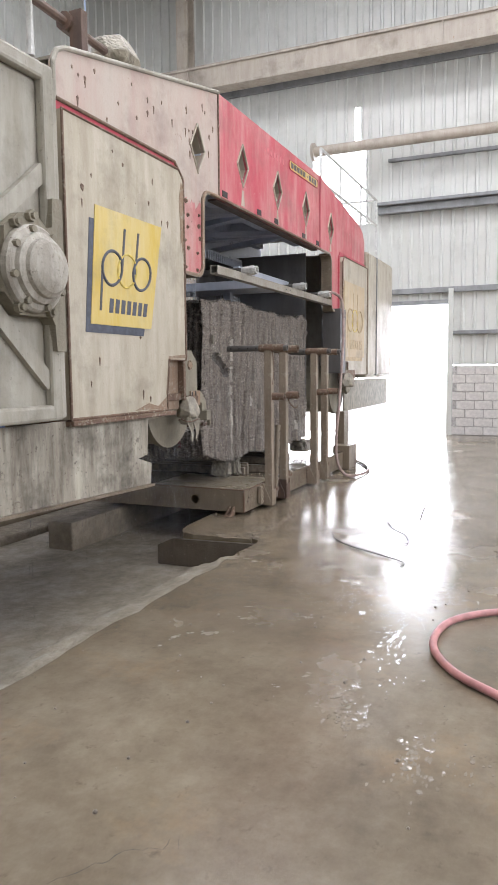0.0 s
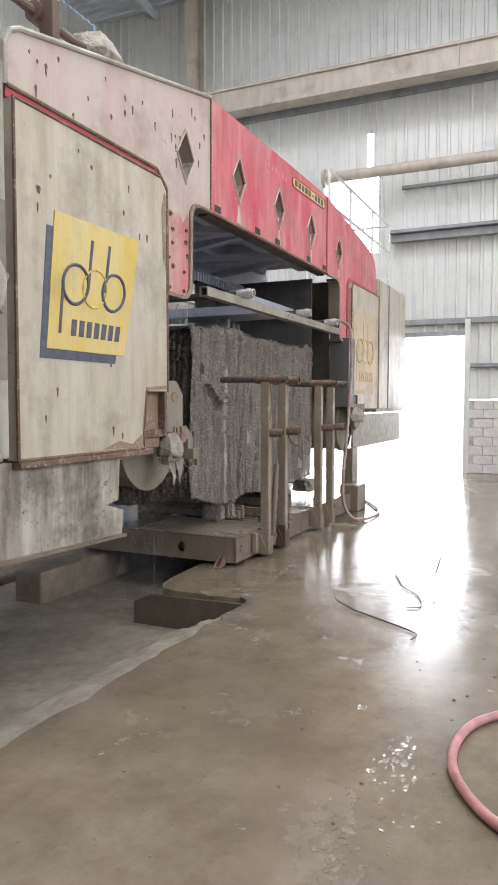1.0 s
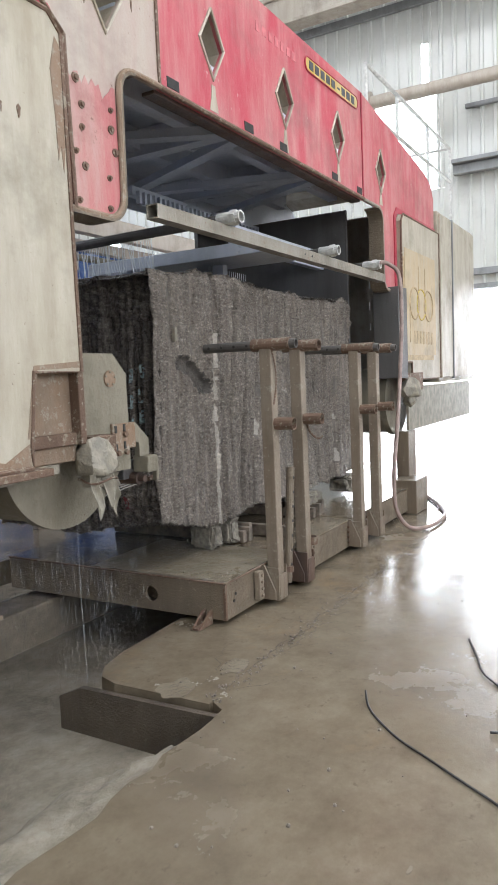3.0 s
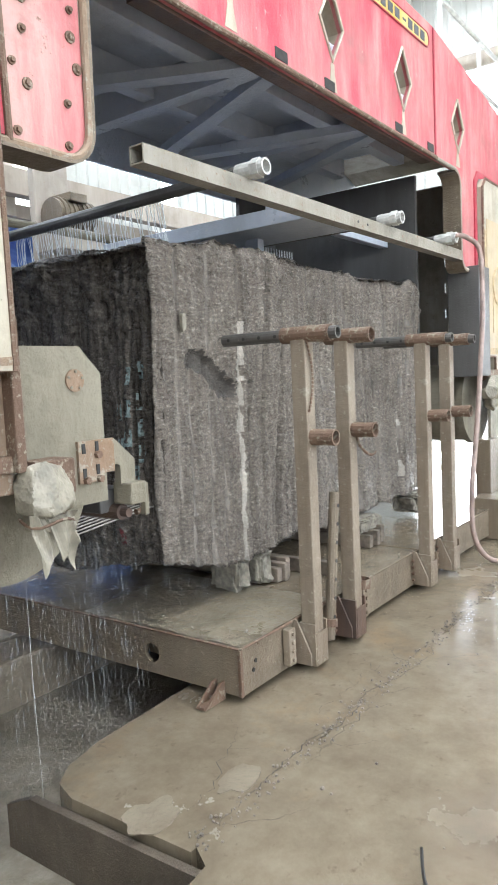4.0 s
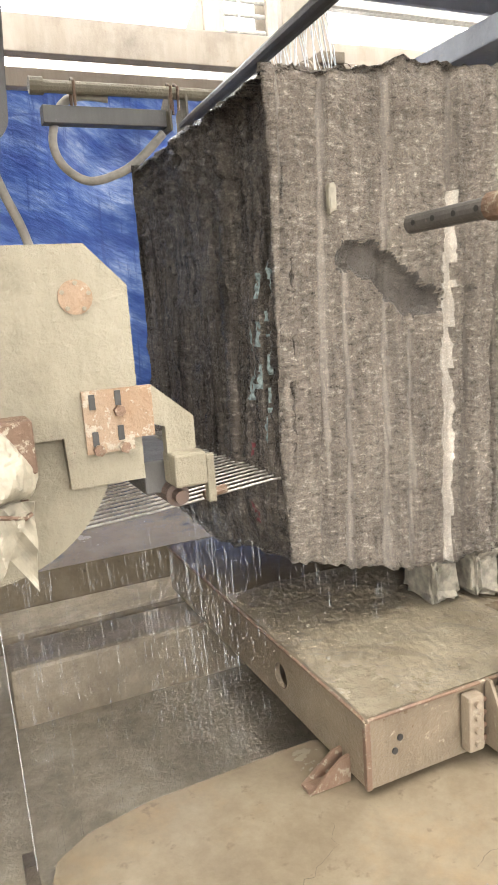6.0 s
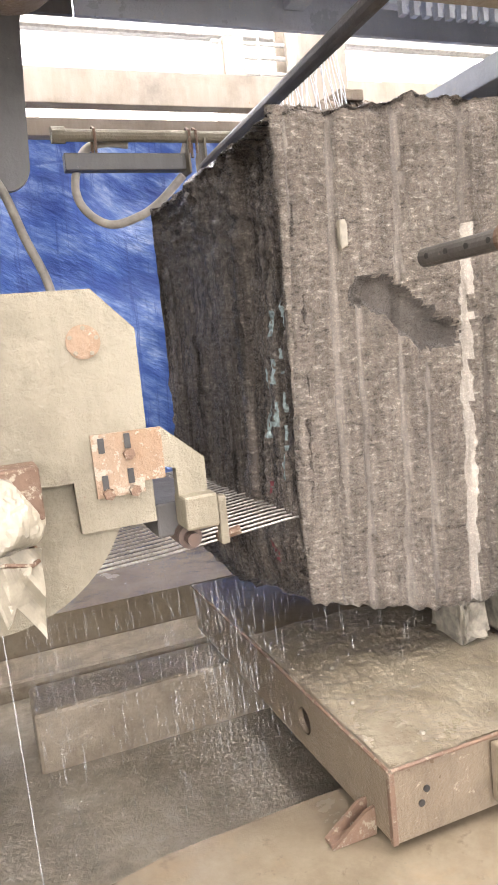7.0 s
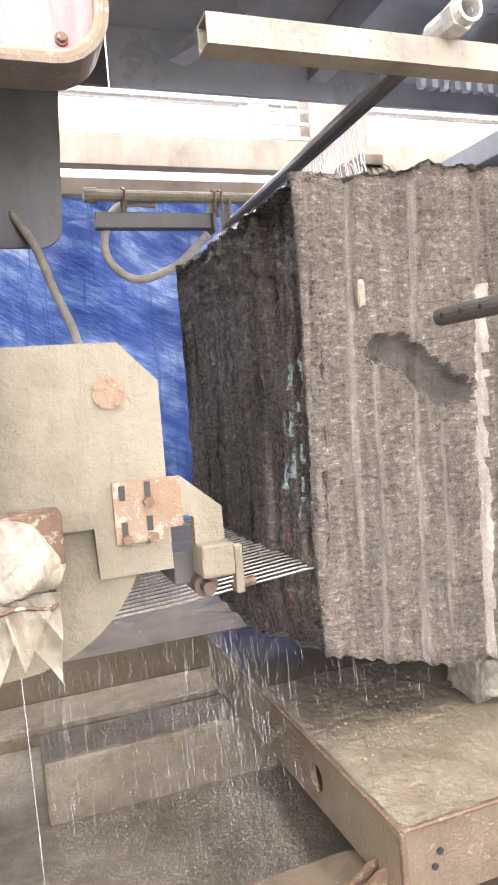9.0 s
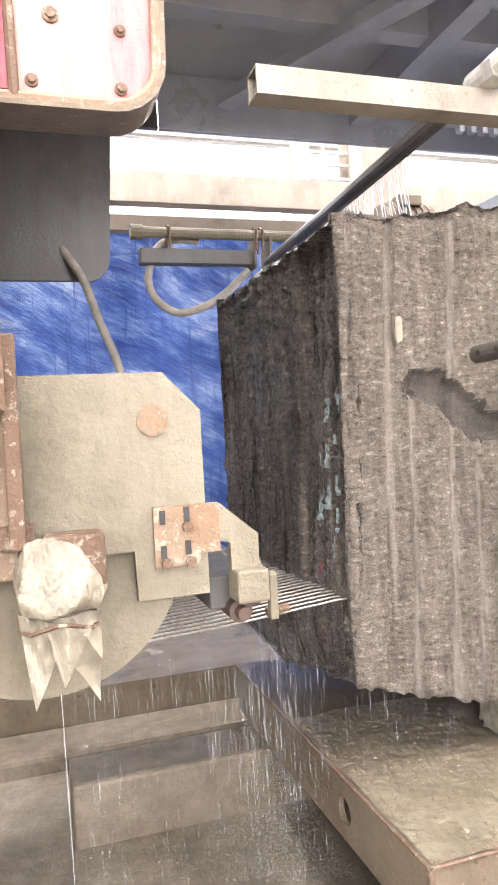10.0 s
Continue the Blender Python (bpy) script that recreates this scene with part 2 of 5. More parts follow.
    runs = noise_tex(nodes, links, coords(nodes, links, (10.0, 10.0, 0.5)), 2.6, 7, 0.68)
    sr = ramp(nodes, [(0.36, (1 - streak, 1 - streak, 1 - streak)), (0.62, (1 + 0.3 * streak,) * 3)])
    links.new(runs.outputs[0], sr.inputs[0])
    broad = noise_tex(nodes, links, mp, 4.0, 6, 0.65)
    br = ramp(nodes, [(0.34, (0.72, 0.7, 0.68)), (0.66, (1.12, 1.1, 1.06))])
    links.new(broad.outputs[0], br.inputs[0])
    c = cr.outputs[0]
    for src, f in ((vr, 0.8), (sr, 1.0), (br, 0.8)):
        mul = nodes.new("ShaderNodeMix")
        mul.data_type, mul.blend_type = "RGBA", "MULTIPLY"
        mul.inputs[0].default_value = f
        links.new(c, mul.inputs[6])
        links.new(src.outputs[0], mul.inputs[7])
        c = mul.outputs[2]
    links.new(c, bsdf.inputs["Base Color"])
    rr = ramp(nodes, [(0.1, (max(rough - 0.25, 0.06),) * 3), (0.55, (rough,) * 3), (0.9, (min(rough + 0.25, 1),) * 3)])
    links.new(sep.outputs[1], rr.inputs[0])
    links.new(rr.outputs[0], bsdf.inputs["Roughness"])
    bsdf.inputs["Specular IOR Level"].default_value = 0.5
    big = noise_tex(nodes, links, lie, 19.0, 5, 0.6)
    sm = nodes.new("ShaderNodeMath")
    sm.operation = "MULTIPLY_ADD"
    links.new(big.outputs[0], sm.inputs[0])
    sm.inputs[1].default_value = chip
    links.new(chips.outputs[0], sm.inputs[2])
    bump(nodes, links, sm.outputs[0], 1.0, relief, bsdf)
    return m


def tarp():
    m, nodes, links, bsdf = material("blue_tarpaulin")
    mp = coords(nodes, links, (1, 1, 1))
    lean = coords(nodes, links, (1.5, 1, 0.42))
    lean.vector_type = "TEXTURE"
    lean.inputs["Rotation"].default_value = (0, radians(28), 0)
    n = noise_tex(nodes, links, lean, 1.7, 9, 0.7)
    # pale patches in the blue carry the glare of its sheen
    r = ramp(nodes, [(0.38, (0.03, 0.065, 0.22)), (0.48, (0.055, 0.11, 0.29)), (0.56, (0.15, 0.22, 0.39)), (0.68, (0.44, 0.48, 0.54))])
    links.new(n.outputs[0], r.inputs[0])
    # dark streaks down and across stand for shading from a structure behind
    d = noise_tex(nodes, links, coords(nodes, links, (9.0, 1, 0.5)), 1.6, 6, 0.7)
    dr = ramp(nodes, [(0.55, (0, 0, 0)), (0.62, (0.7,) * 3)])
    links.new(d.outputs[0], dr.inputs[0])
    c = mix(nodes, links, dr.outputs[0], r.outputs[0], (0.035, 0.07, 0.21))
    e = noise_tex(nodes, links, coords(nodes, links, (0.5, 1, 8.0)), 1.4, 6, 0.7)
    er = ramp(nodes, [(0.58, (0, 0, 0)), (0.64, (0.6,) * 3)])
    links.new(e.outputs[0], er.inputs[0])
    c = mix(nodes, links, er.outputs[0], c, (0.04, 0.08, 0.24))
    links.new(c, bsdf.inputs["Base Color"])
    bsdf.inputs["Roughness"].default_value = 0.28
    wr = noise_tex(nodes, links, lean, 7.0, 5, 0.6)
    bump(nodes, links, wr.outputs[0], 0.6, 0.03, bsdf)
    return m


def glow(name, color, strength):
    m, nodes, links, bsdf = material(name)
    bsdf.inputs["Base Color"].default_value = (0.8, 0.8, 0.8, 1)
    bsdf.inputs["Emission Color"].default_value = (*color, 1)
    bsdf.inputs["Emission Strength"].default_value = strength
    return m


def puddle():
    m, nodes, links, bsdf = material("rippled_puddle")
    mp = coords(nodes, links, (1, 1, 1))
    n = noise_tex(nodes, links, mp, 24.0, 4, 0.6)
    b = noise_tex(nodes, links, mp, 2.0, 5, 0.6)
    r = ramp(nodes, [(0.35, (0.14, 0.113, 0.08)), (0.65, (0.22, 0.183, 0.135))])
    links.new(b.outputs[0], r.inputs[0])
    links.new(r.outputs[0], bsdf.inputs["Base Color"])
    bsdf.inputs["Roughness"].default_value = 0.03
    bump(nodes, links, n.outputs[0], 0.7, 0.014, bsdf)
    return m


def water(name, alpha=0.55):
    m, nodes, links, bsdf = material(name)
    bsdf.inputs["Base Color"].default_value = (0.85, 0.88, 0.9, 1)
    bsdf.inputs["Roughness"].default_value = 0.08
    bsdf.inputs["Alpha"].default_value = alpha
    return m


FLOOR = wet_floor()
GRANITE = granite("dusty_granite", (0.1, 0.086, 0.074), (0.305, 0.265, 0.228), (0.64, 0.58, 0.51), 0.4, 0.04)
# darker, glossier granite for every face but the front
SIDEGRANITE = granite("side_granite", (0.05, 0.043, 0.038), (0.21, 0.183, 0.16), (0.46, 0.41, 0.365), 0.2, 0.04, 0.75)
DUSTSTONE = granite("drill_dust_stone", (0.4, 0.37, 0.33), (0.5, 0.46, 0.41), (0.62, 0.58, 0.52), 0.6, 0.008, 0.3, 0.3)
DRILLED = granite("drilled_stone", (0.17, 0.149, 0.13), (0.25, 0.22, 0.192), (0.34, 0.304, 0.268), 0.55, 0.012, 0.5, 0.3)
# smoother broken stone, with the hollow's shade put into its dark colour
SHADEDSCAR = granite("shaded_scar_stone", (0.055, 0.048, 0.042), (0.095, 0.083, 0.073), (0.16, 0.142, 0.125), 0.5, 0.014, 0.25, 0.5)
LITSILT = silt("lit_saw_silt", (0.15, 0.126, 0.092), (0.245, 0.212, 0.16), (0.35, 0.31, 0.245), 0.5)
PITMUD = silt("brown_pit_mud", (0.14, 0.117, 0.085), (0.225, 0.192, 0.143), (0.33, 0.29, 0.228), 0.5)
MUDSTONE = silt("mud_stained_concrete", (0.11, 0.086, 0.058), (0.175, 0.142, 0.1), (0.25, 0.21, 0.155), 0.5)
TARP = tarp()
WATER = water("falling_water", 0.2)
JETWATER = water("spray_water", 0.6)
PUDDLE = puddle()
HAZE = glow("bright_hazy_sky", (1.0, 0.99, 0.97), 12.0)
HAZESOFT = glow("pale_hazy_sky", (1.0, 0.99, 0.98), 2.0)
YARD = plain("sunlit_concrete", (0.75, 0.73, 0.69), 0.8, 0, 0.1, 3.0, 0.1)
ROOFGLOW = glow("roof_fill_glow", (0.98, 0.99, 1.0), 2.2)


# ---- mesh helpers ----
def put(name, bm, mat, parent=None, label="", origin=None, smooth=False):
    bmesh.ops.recalc_face_normals(bm, faces=bm.faces)
    o = Vector(origin) if origin is not None else (parent.matrix_world.translation.copy() if parent else Vector((0, 0, 0)))
    if parent is not None:
        p, o = parent, Vector((0, 0, 0))
        while p is not None:
            o += p.matrix_basis.translation
            p = p.parent
    bmesh.ops.translate(bm, verts=bm.verts, vec=-o)
    me = bpy.data.meshes.new(name)
    bm.to_mesh(me)
    bm.free()
    for mm in mat if isinstance(mat, (list, tuple)) else (mat,):
        me.materials.append(mm)
    if smooth:
        for p in me.polygons:
            p.use_smooth = True
    ob = new(name, me)
    if parent is not None:
        ob.parent = parent
    else:
        ob.matrix_basis = Matrix.Translation(o)
    return ob


def part(name, bm, mat, parent, label="", smooth=False):
    ob = put(name, bm, mat, parent, smooth=smooth)
    return tagged(ob, label)


def thing(name, loc, label, category, group="", kind=""):
    ob = new(name)
    ob.matrix_basis = Matrix.Translation(loc)
    ob.empty_display_size = 0.1
    return tagged(ob, label, category, group, kind)


def merge(bm, other, m=None):
    me = bpy.data.meshes.new("tmp")
    other.to_mesh(me)
    other.free()
    if m is not None:
        me.transform(m)
    bm.from_mesh(me)
    bpy.data.meshes.remove(me)
    return bm


def box(bm, x0, x1, y0, y1, z0, z1, bev=0.0, m=None):
    b = bmesh.new()
    bmesh.ops.create_cube(b, size=1)
    bmesh.ops.scale(b, verts=b.verts, vec=(x1 - x0, y1 - y0, z1 - z0))
    bmesh.ops.translate(b, verts=b.verts, vec=((x0 + x1) / 2, (y0 + y1) / 2, (z0 + z1) / 2))
    if bev:
        bmesh.ops.bevel(b, geom=b.edges[:], offset=bev, segments=2, affect="EDGES", profile=0.5)
    return merge(bm, b, m)


def slab(bm, loops, y0, y1, axis="y", bev=0.0):
    """A plate: the outline (and holes) given as loops of (x, z), from y0 to y1. axis x: loops of (y, z); axis z: loops of (x, y)."""
    b = bmesh.new()
    def at(u, v, w):
        return {"y": (u, w, v), "x": (w, u, v), "z": (u, v, w)}[axis]
    for loop in loops:
        vs = [b.verts.new(at(u, v, y0)) for u, v in loop]
        for i in range(len(vs)):
            b.edges.new((vs[i], vs[(i + 1) % len(vs)]))
    bmesh.ops.triangle_fill(b, use_beauty=True, use_dissolve=False, edges=b.edges[:])
    got = bmesh.ops.extrude_face_region(b, geom=b.faces[:])
    d = {"y": (0, y1 - y0, 0), "x": (y1 - y0, 0, 0), "z": (0, 0, y1 - y0)}[axis]
    bmesh.ops.translate(b, verts=[v for v in got["geom"] if isinstance(v, bmesh.types.BMVert)], vec=d)
    bmesh.ops.recalc_face_normals(b, faces=b.faces)
    return merge(bm, b)


def tube(bm, pts, r, sides=10, cap=True, radii=None):
    """A round bar or pipe along the points."""
    pts = [Vector(p) for p in pts]
    rings = []
    up = None
    for i, p in enumerate(pts):
        d = (pts[min(i + 1, len(pts) - 1)] - pts[max(i - 1, 0)]).normalized()
        if up is None:
            up = d.orthogonal().normalized()
        up = (up - d * up.dot(d)).normalized()
        side = d.cross(up)
        rr = radii[i] if radii else r
        rings.append([bm.verts.new(p + rr * (math.cos(a) * up + math.sin(a) * side)) for a in (2 * math.pi * k / sides for k in range(sides))])
    for a, b in zip(rings, rings[1:]):
        for k in range(sides):
            bm.faces.new((a[k], a[(k + 1) % sides], b[(k + 1) % sides], b[k]))
    if cap:
        bm.faces.new(rings[0][::-1])
        bm.faces.new(rings[-1])
    return bm


def pipe_open(bm, a, b, r, wall=0.008, sides=14):
    """A hollow pipe with open ends."""
    a, b = Vector(a), Vector(b)
    d = (b - a).normalized()
    u = d.orthogonal().normalized()
    s = d.cross(u)
    ring = lambda p, q: [bm.verts.new(p + q * (math.cos(2 * math.pi * k / sides) * u + math.sin(2 * math.pi * k / sides) * s)) for k in range(sides)]
    rs = [ring(a, r), ring(b, r), ring(b, r - wall), ring(a, r - wall)]
    for i in range(4):
        p, q = rs[i], rs[(i + 1) % 4]
        for k in range(sides):
            bm.faces.new((p[k], p[(k + 1) % sides], q[(k + 1) % sides], q[k]))
    return bm


def disc(bm, c, r, y0, y1, sides=40):
    return tube(bm, [(c[0], y0, c[1]), (c[0], y1, c[1])], r, sides)


def B():
    return bmesh.new()


def arc(cx, cz, r, a0, a1, n=8):
    return [(cx + r * math.cos(radians(a0 + (a1 - a0) * i / n)), cz + r * math.sin(radians(a0 + (a1 - a0) * i / n))) for i in range(n + 1)]


def smooth_path(pts, n=8):
    """Catmull-Rom through the points."""
    pts = [Vector(p) for p in pts]
    out = []
    for i in range(len(pts) - 1):
        p0, p1, p2, p3 = pts[max(i - 1, 0)], pts[i], pts[i + 1], pts[min(i + 2, len(pts) - 1)]
        for k in range(n):
            t = k / n
            out.append(0.5 * ((2 * p1) + (p2 - p0) * t + (2 * p0 - 5 * p1 + 4 * p2 - p3) * t * t + (3 * p1 - p0 - 3 * p2 + p3) * t ** 3))
    out.append(pts[-1])
    return out


# ---- the setting ----
def structure(ob, label=""):
    return tagged(ob, label, kind="structure")


def ragged(x0, x1, y, step, amp, seed):
    rnd = random.Random(seed)
    n = max(2, int(abs(x1 - x0) / step))
    return [(x0 + (x1 - x0) * i / n, y + rnd.uniform(-amp, amp) + 0.008 * math.sin(i * 0.7 + seed)) for i in range(n + 1)]


bm = B()
box(bm, -300, 300, -300, 300, -0.6, -0.37)
structure(put("ground", bm, CONCRETE), "pale dusty yard ground")
PIT = ragged(-9.0, -0.96, -0.57, 0.11, 0.018, 3) + ragged(-0.9, 4.0, -0.47, 0.14, 0.02, 5) + [(4.0, 2.7), (-9.0, 2.7)]
bm = B()
slab(bm, [[(-14, -12), (10.2, -12), (10.2, 9), (-14, 9)], PIT], -0.36, 0.0, "z")
structure(put("floor", bm, FLOOR), "wet brown concrete floor with puddles")
bm = B()
slab(bm, [[(10.2, -60), (90, -60), (90, 60), (10.2, 60)]], -0.36, -0.01, "z")
structure(put("yard_pavement", bm, YARD), "sunlit pale concrete yard outside the gate")
bm = B()
slab(bm, [[(-9.1, -0.9), (4.1, -0.9), (4.1, 2.8), (-9.1, 2.8)]], -0.366, -0.3, "z")
structure(put("pit_floor", bm, PITMUD), "shallow pit floor under silty water")
# plinths that carry the trolley's rails
bm = B()
slab(bm, [ragged(-0.93, 3.98, -0.48, 0.14, 0.012, 9) + [(3.98, 0.36), (-0.1, 0.355), (-0.6, 0.335), (-0.8, 0.29), (-0.9, 0.22), (-0.94, 0.1)]], -0.36, -0.004, "z")
structure(put("front_plinth", bm, FLOOR), "worn concrete rail plinth beside the pit")
bm = B()
slab(bm, [[(-0.56, -0.36), (0.45, -0.36), (0.45, -0.12), (0.3, -0.05), (-0.56, -0.03)]], -0.985, -0.95, "x")
structure(put("plinth_end_plate", bm, PLATEMUD), "dark muddy plate at the end of the plinth")
bm = B()
box(bm, -0.9, 3.98, 1.49, 1.8, -0.36, -0.015, 0.02)
structure(put("back_plinth", bm, MUDSTONE), "low concrete rail plinth behind the trolley")
bm = B()
box(bm, -9, 3.98, 2.3, 2.69, -0.36, -0.2, 0.03)
structure(put("pit_back_wall", bm, MUDSTONE), "dark stained wall at the back of the pit")
# bank of silt settled along the pit's near wall; its paler colour carries the lit strip
bm = B()
n, m = 240, 14
bank = []
for i in range(n + 1):
    x = -8.95 + 7.75 * i / n
    wide = 0.42 + 0.1 * noise.noise((x * 0.9, 0, 4)) - 0.25 * max(0.0, (x + 1.7) / 0.5)
    bank.append([bm.verts.new((x, -0.6 + (wide + 0.04) * k / m, -0.03 - 0.06 * (k / m) - 0.2 * (k / m) ** 7 + 0.03 * noise.fractal((x * 5, 3 * k / m, 2), 0.8, 2, 5))) for k in range(m + 1)])
for p, q in zip(bank, bank[1:]):
    for k in range(m):
        f = bm.faces.new((p[k], p[k + 1], q[k + 1], q[k]))
        f.smooth = True
structure(put("silt_bank", bm, LITSILT), "bank of wet silt along the pit's edge, paler for the lit strip")


def corrugated(bm, u0, u1, z0, z1, at, axis="x", pitch=0.25, depth=0.035, flat=False):
    """A sheet with trapezoid ribs running up. axis x: the sheet lies in the plane x = at, u runs along y."""
    n = max(1, int(round((u1 - u0) / pitch)))
    p = (u1 - u0) / n
    us, ds = [], []
    for i in range(n):
        a = u0 + i * p
        for f, d in ((0, 0), (0.62, 0), (0.7, 1), (0.9, 1), (0.98, 0)):
            us.append(a + f * p)
            ds.append(d * depth)
    us.append(u1)
    ds.append(0)
    for s, t in ((0, 0), (1, 0.012)):
        low, top = [], []
        for u, d in zip(us, ds):
            w = at - d + t
            if flat:
                low.append(bm.verts.new((u, z0, at - d + t)))
                top.append(bm.verts.new((u, z1, at - d + t)))
            elif axis == "x":
                low.append(bm.verts.new((w, u, z0)))
                top.append(bm.verts.new((w, u, z1)))
            else:
                low.append(bm.verts.new((u, w, z0)))
                top.append(bm.verts.new((u, w, z1)))
        for i in range(len(us) - 1):
            bm.faces.new((low[i], low[i + 1], top[i + 1], top[i]))
    return bm


GATE_R, GATE_L, GATE_H = -0.64, 3.3, 2.96
bm = B()
corrugated(bm, -12, GATE_R, 1.6, 11.5, 10.1)
corrugated(bm, GATE_R, 0.75, GATE_H, 11.5, 10.1)
corrugated(bm, 0.75, 1.25, 4.9, 11.5, 10.1)
corrugated(bm, 0.75, 2.6, GATE_H, 4.9, 10.1)
corrugated(bm, 1.25, 1.43, 6.6, 11.5, 10.1)
corrugated(bm, 1.43, 1.57, 7.55, 11.5, 10.1)
corrugated(bm, 1.57, 2.6, 6.6, 11.5, 10.1)
corrugated(bm, 2.6, GATE_L, GATE_H, 11.5, 10.1)
corrugated(bm, GATE_L, 9, 0.0, 11.5, 10.1)
structure(put("wall_east", bm, SHEET), "pale ribbed metal sheet wall, dusty")
bm = B()
box(bm, 10.12, 10.2, -12, GATE_R - 0.002, 0, 1.58)
wall_low = structure(put("wall_east_low", bm, MORTAR), "low concrete block wall beside the gate")
bm = B()
for y0, y1, z0, z1 in ((-12, 9, 8.22, 8.36), (-12, 0.75, 6.2, 6.27), (-12, 0.75, 3.22, 3.34), (GATE_R, GATE_L, 2.97, 3.06), (-12, GATE_R, 2.28, 2.36)):
    box(bm, 9.96, 10.06, y0, y1, z0, z1, 0.006)
structure(put("wall_girts", bm, GIRT), "dark steel girts across the sheet wall")
# gate posts take the wall's pale colour to stand for glare
bm = B()
box(bm, 9.9, 10.0, GATE_R - 0.12, GATE_R - 0.01, 0.0, 3.3, 0.006)
box(bm, 9.9, 10.0, GATE_L + 0.01, GATE_L + 0.12, 0.0, 3.3, 0.006)
structure(put("gate_frame", bm, SHEET), "posts of the open gate, coloured pale for the daylight's glare")
bm = B()
for y, z0, z1 in ((5.8, 0, 11.5), (-6.0, 0, 11.5)):
    box(bm, 9.55, 9.62, y - 0.15, y + 0.15, z0, z1)
    box(bm, 9.88, 9.95, y - 0.15, y + 0.15, z0, z1)
    box(bm, 9.62, 9.88, y - 0.02, y + 0.02, z0, z1)
structure(put("columns", bm, WHITEBEAM), "pale painted steel columns of the hall")
bm = B()
box(bm, 9.1, 9.5, -12, 9, 8.66, 8.72, 0.005)
box(bm, 9.16, 9.22, -12, 9, 8.23, 8.66)
box(bm, 9.1, 9.5, -12, 9, 8.17, 8.23, 0.005)
for y in (-8.5, -0.55, 5.4):
    box(bm, 9.11, 9.16, y, y + 0.03, 8.23, 8.66)
tagged(put("crane_girder", bm, WHITEBEAM, origin=(9.3, 0, 8.17)), "pale rust-stained crane runway girder along the wall", "girder", kind="structure")
bm = B()
tube(bm, [(9.5, 2.4, 6.5), (9.5, -12, 6.5)], 0.115, 20)
tube(bm, [(9.5, 2.4, 6.5), (9.5, 2.34, 6.5)], 0.2, 20)
tagged(put("overhead_pipe", bm, WHITEBEAM, origin=(9.5, 0, 6.5)), "wide pale pipe with a flanged end under the roof", "pipe", kind="structure")
bm = B()
box(bm, 9.7, 9.98, -12, 0.95, 5.2, 5.27, 0.008)
box(bm, 9.82, 9.98, -12, 0.95, 5.03, 5.19, 0.008)
structure(put("gate_housing", bm, GIRT), "long grey steel ledge above the gate")
bm = B()
for y in (1.25, 2.58):
    box(bm, 9.99, 10.05, y - 0.02, y + 0.02, 4.9, 6.6)
structure(put("window_1", bm, GALV), "bare opening high in the sheet wall, bright with daylight")

# closing walls and roof; the south and west walls are unseen, added to enclose the hall
bm = B()
corrugated(bm, -14, 10.1, 0, 3.45, 9.05, "y")
corrugated(bm, -14, 10.1, 8.8, 11.5, 9.05, "y")
structure(put("wall_north", bm, SHEET), "ribbed sheet wall, open along the top")
bm = B()
corrugated(bm, -14, 10.1, 0, 1.7, -12.0, "y")
corrugated(bm, -14, 10.1, 7.5, 11.5, -12.0, "y")
structure(put("wall_south", bm, SHEET), "unseen ribbed sheet wall, its open bay added for fill light")
bm = B()
corrugated(bm, -12, 9, 0, 11.5, -14)
structure(put("wall_west", bm, SHEET), "ribbed sheet wall")
bm = B()
edges = [-14] + [v for s in SKYLIGHTS for v in (s - 0.95, s + 0.95)] + [10.2]
for a, b in zip(edges[0::2], edges[1::2]):
    corrugated(bm, a, b, -12, 9, 11.5, flat=True)
for a, b in zip(edges[1::2], edges[2::2]):
    box(bm, a, b, 4.6, 9, 11.46, 11.5)
    box(bm, a, b, -12, -8.6, 11.46, 11.5)
    box(bm, a - 0.05, a + 0.05, -12, 9, 11.3, 11.44)
    box(bm, b - 0.05, b + 0.05, -12, 9, 11.3, 11.44)
for y in range(-11, 9, 2):
    box(bm, -14, 10.1, y, y + 0.09, 11.2, 11.4)
structure(put("ceiling", bm, ROOFSHEET), "ribbed metal roof with purlins and added roof lights")

# glowing panels added in the roof slots, out of view
bm = B()
for a, b in zip(edges[1::2], edges[2::2]):
    box(bm, a + 0.002, b - 0.002, -8.6, 4.6, 11.465, 11.49)
structure(put("roof_light", bm, ROOFGLOW), "unseen translucent roof panels, added to glow with daylight")
bm = B()
box(bm, 70, 70.2, -60, 70, -0.3, 40)
structure(put("backdrop_east", bm, HAZE), "white hazy daylight outside the gate")
bm = B()
box(bm, -60, 69.9, 60, 60.2, -0.3, 45)
structure(put("backdrop_north", bm, HAZESOFT), "white hazy daylight outside the hall")

# back of the hall: tarpaulin and beams
bm = B()
nx, nz = 90, 24
grid = [[bm.verts.new((-8 + 13.5 * i / nx, 5.0 + 0.07 * math.sin(i * 0.9) * (0.4 + j / nz) + 0.12 * noise.noise((i * 0.16, j * 0.3, 2.0)), 0.0 + 3.55 * j / nz)) for j in range(nz + 1)] for i in range(nx + 1)]
for i in range(nx):
    for j in range(nz):
        bm.faces.new((grid[i][j], grid[i + 1][j], grid[i + 1][j + 1], grid[i][j + 1]))
bmesh.ops.solidify(bm, geom=bm.faces[:], thickness=0.006)
tagged(put("tarpaulin", bm, TARP, origin=(0, 5, 0), smooth=True), "creased blue tarpaulin hung from a pale beam", "tarpaulin")
bm = B()
box(bm, -9, 8.5, 4.45, 4.6, 3.58, 3.86, 0.008)
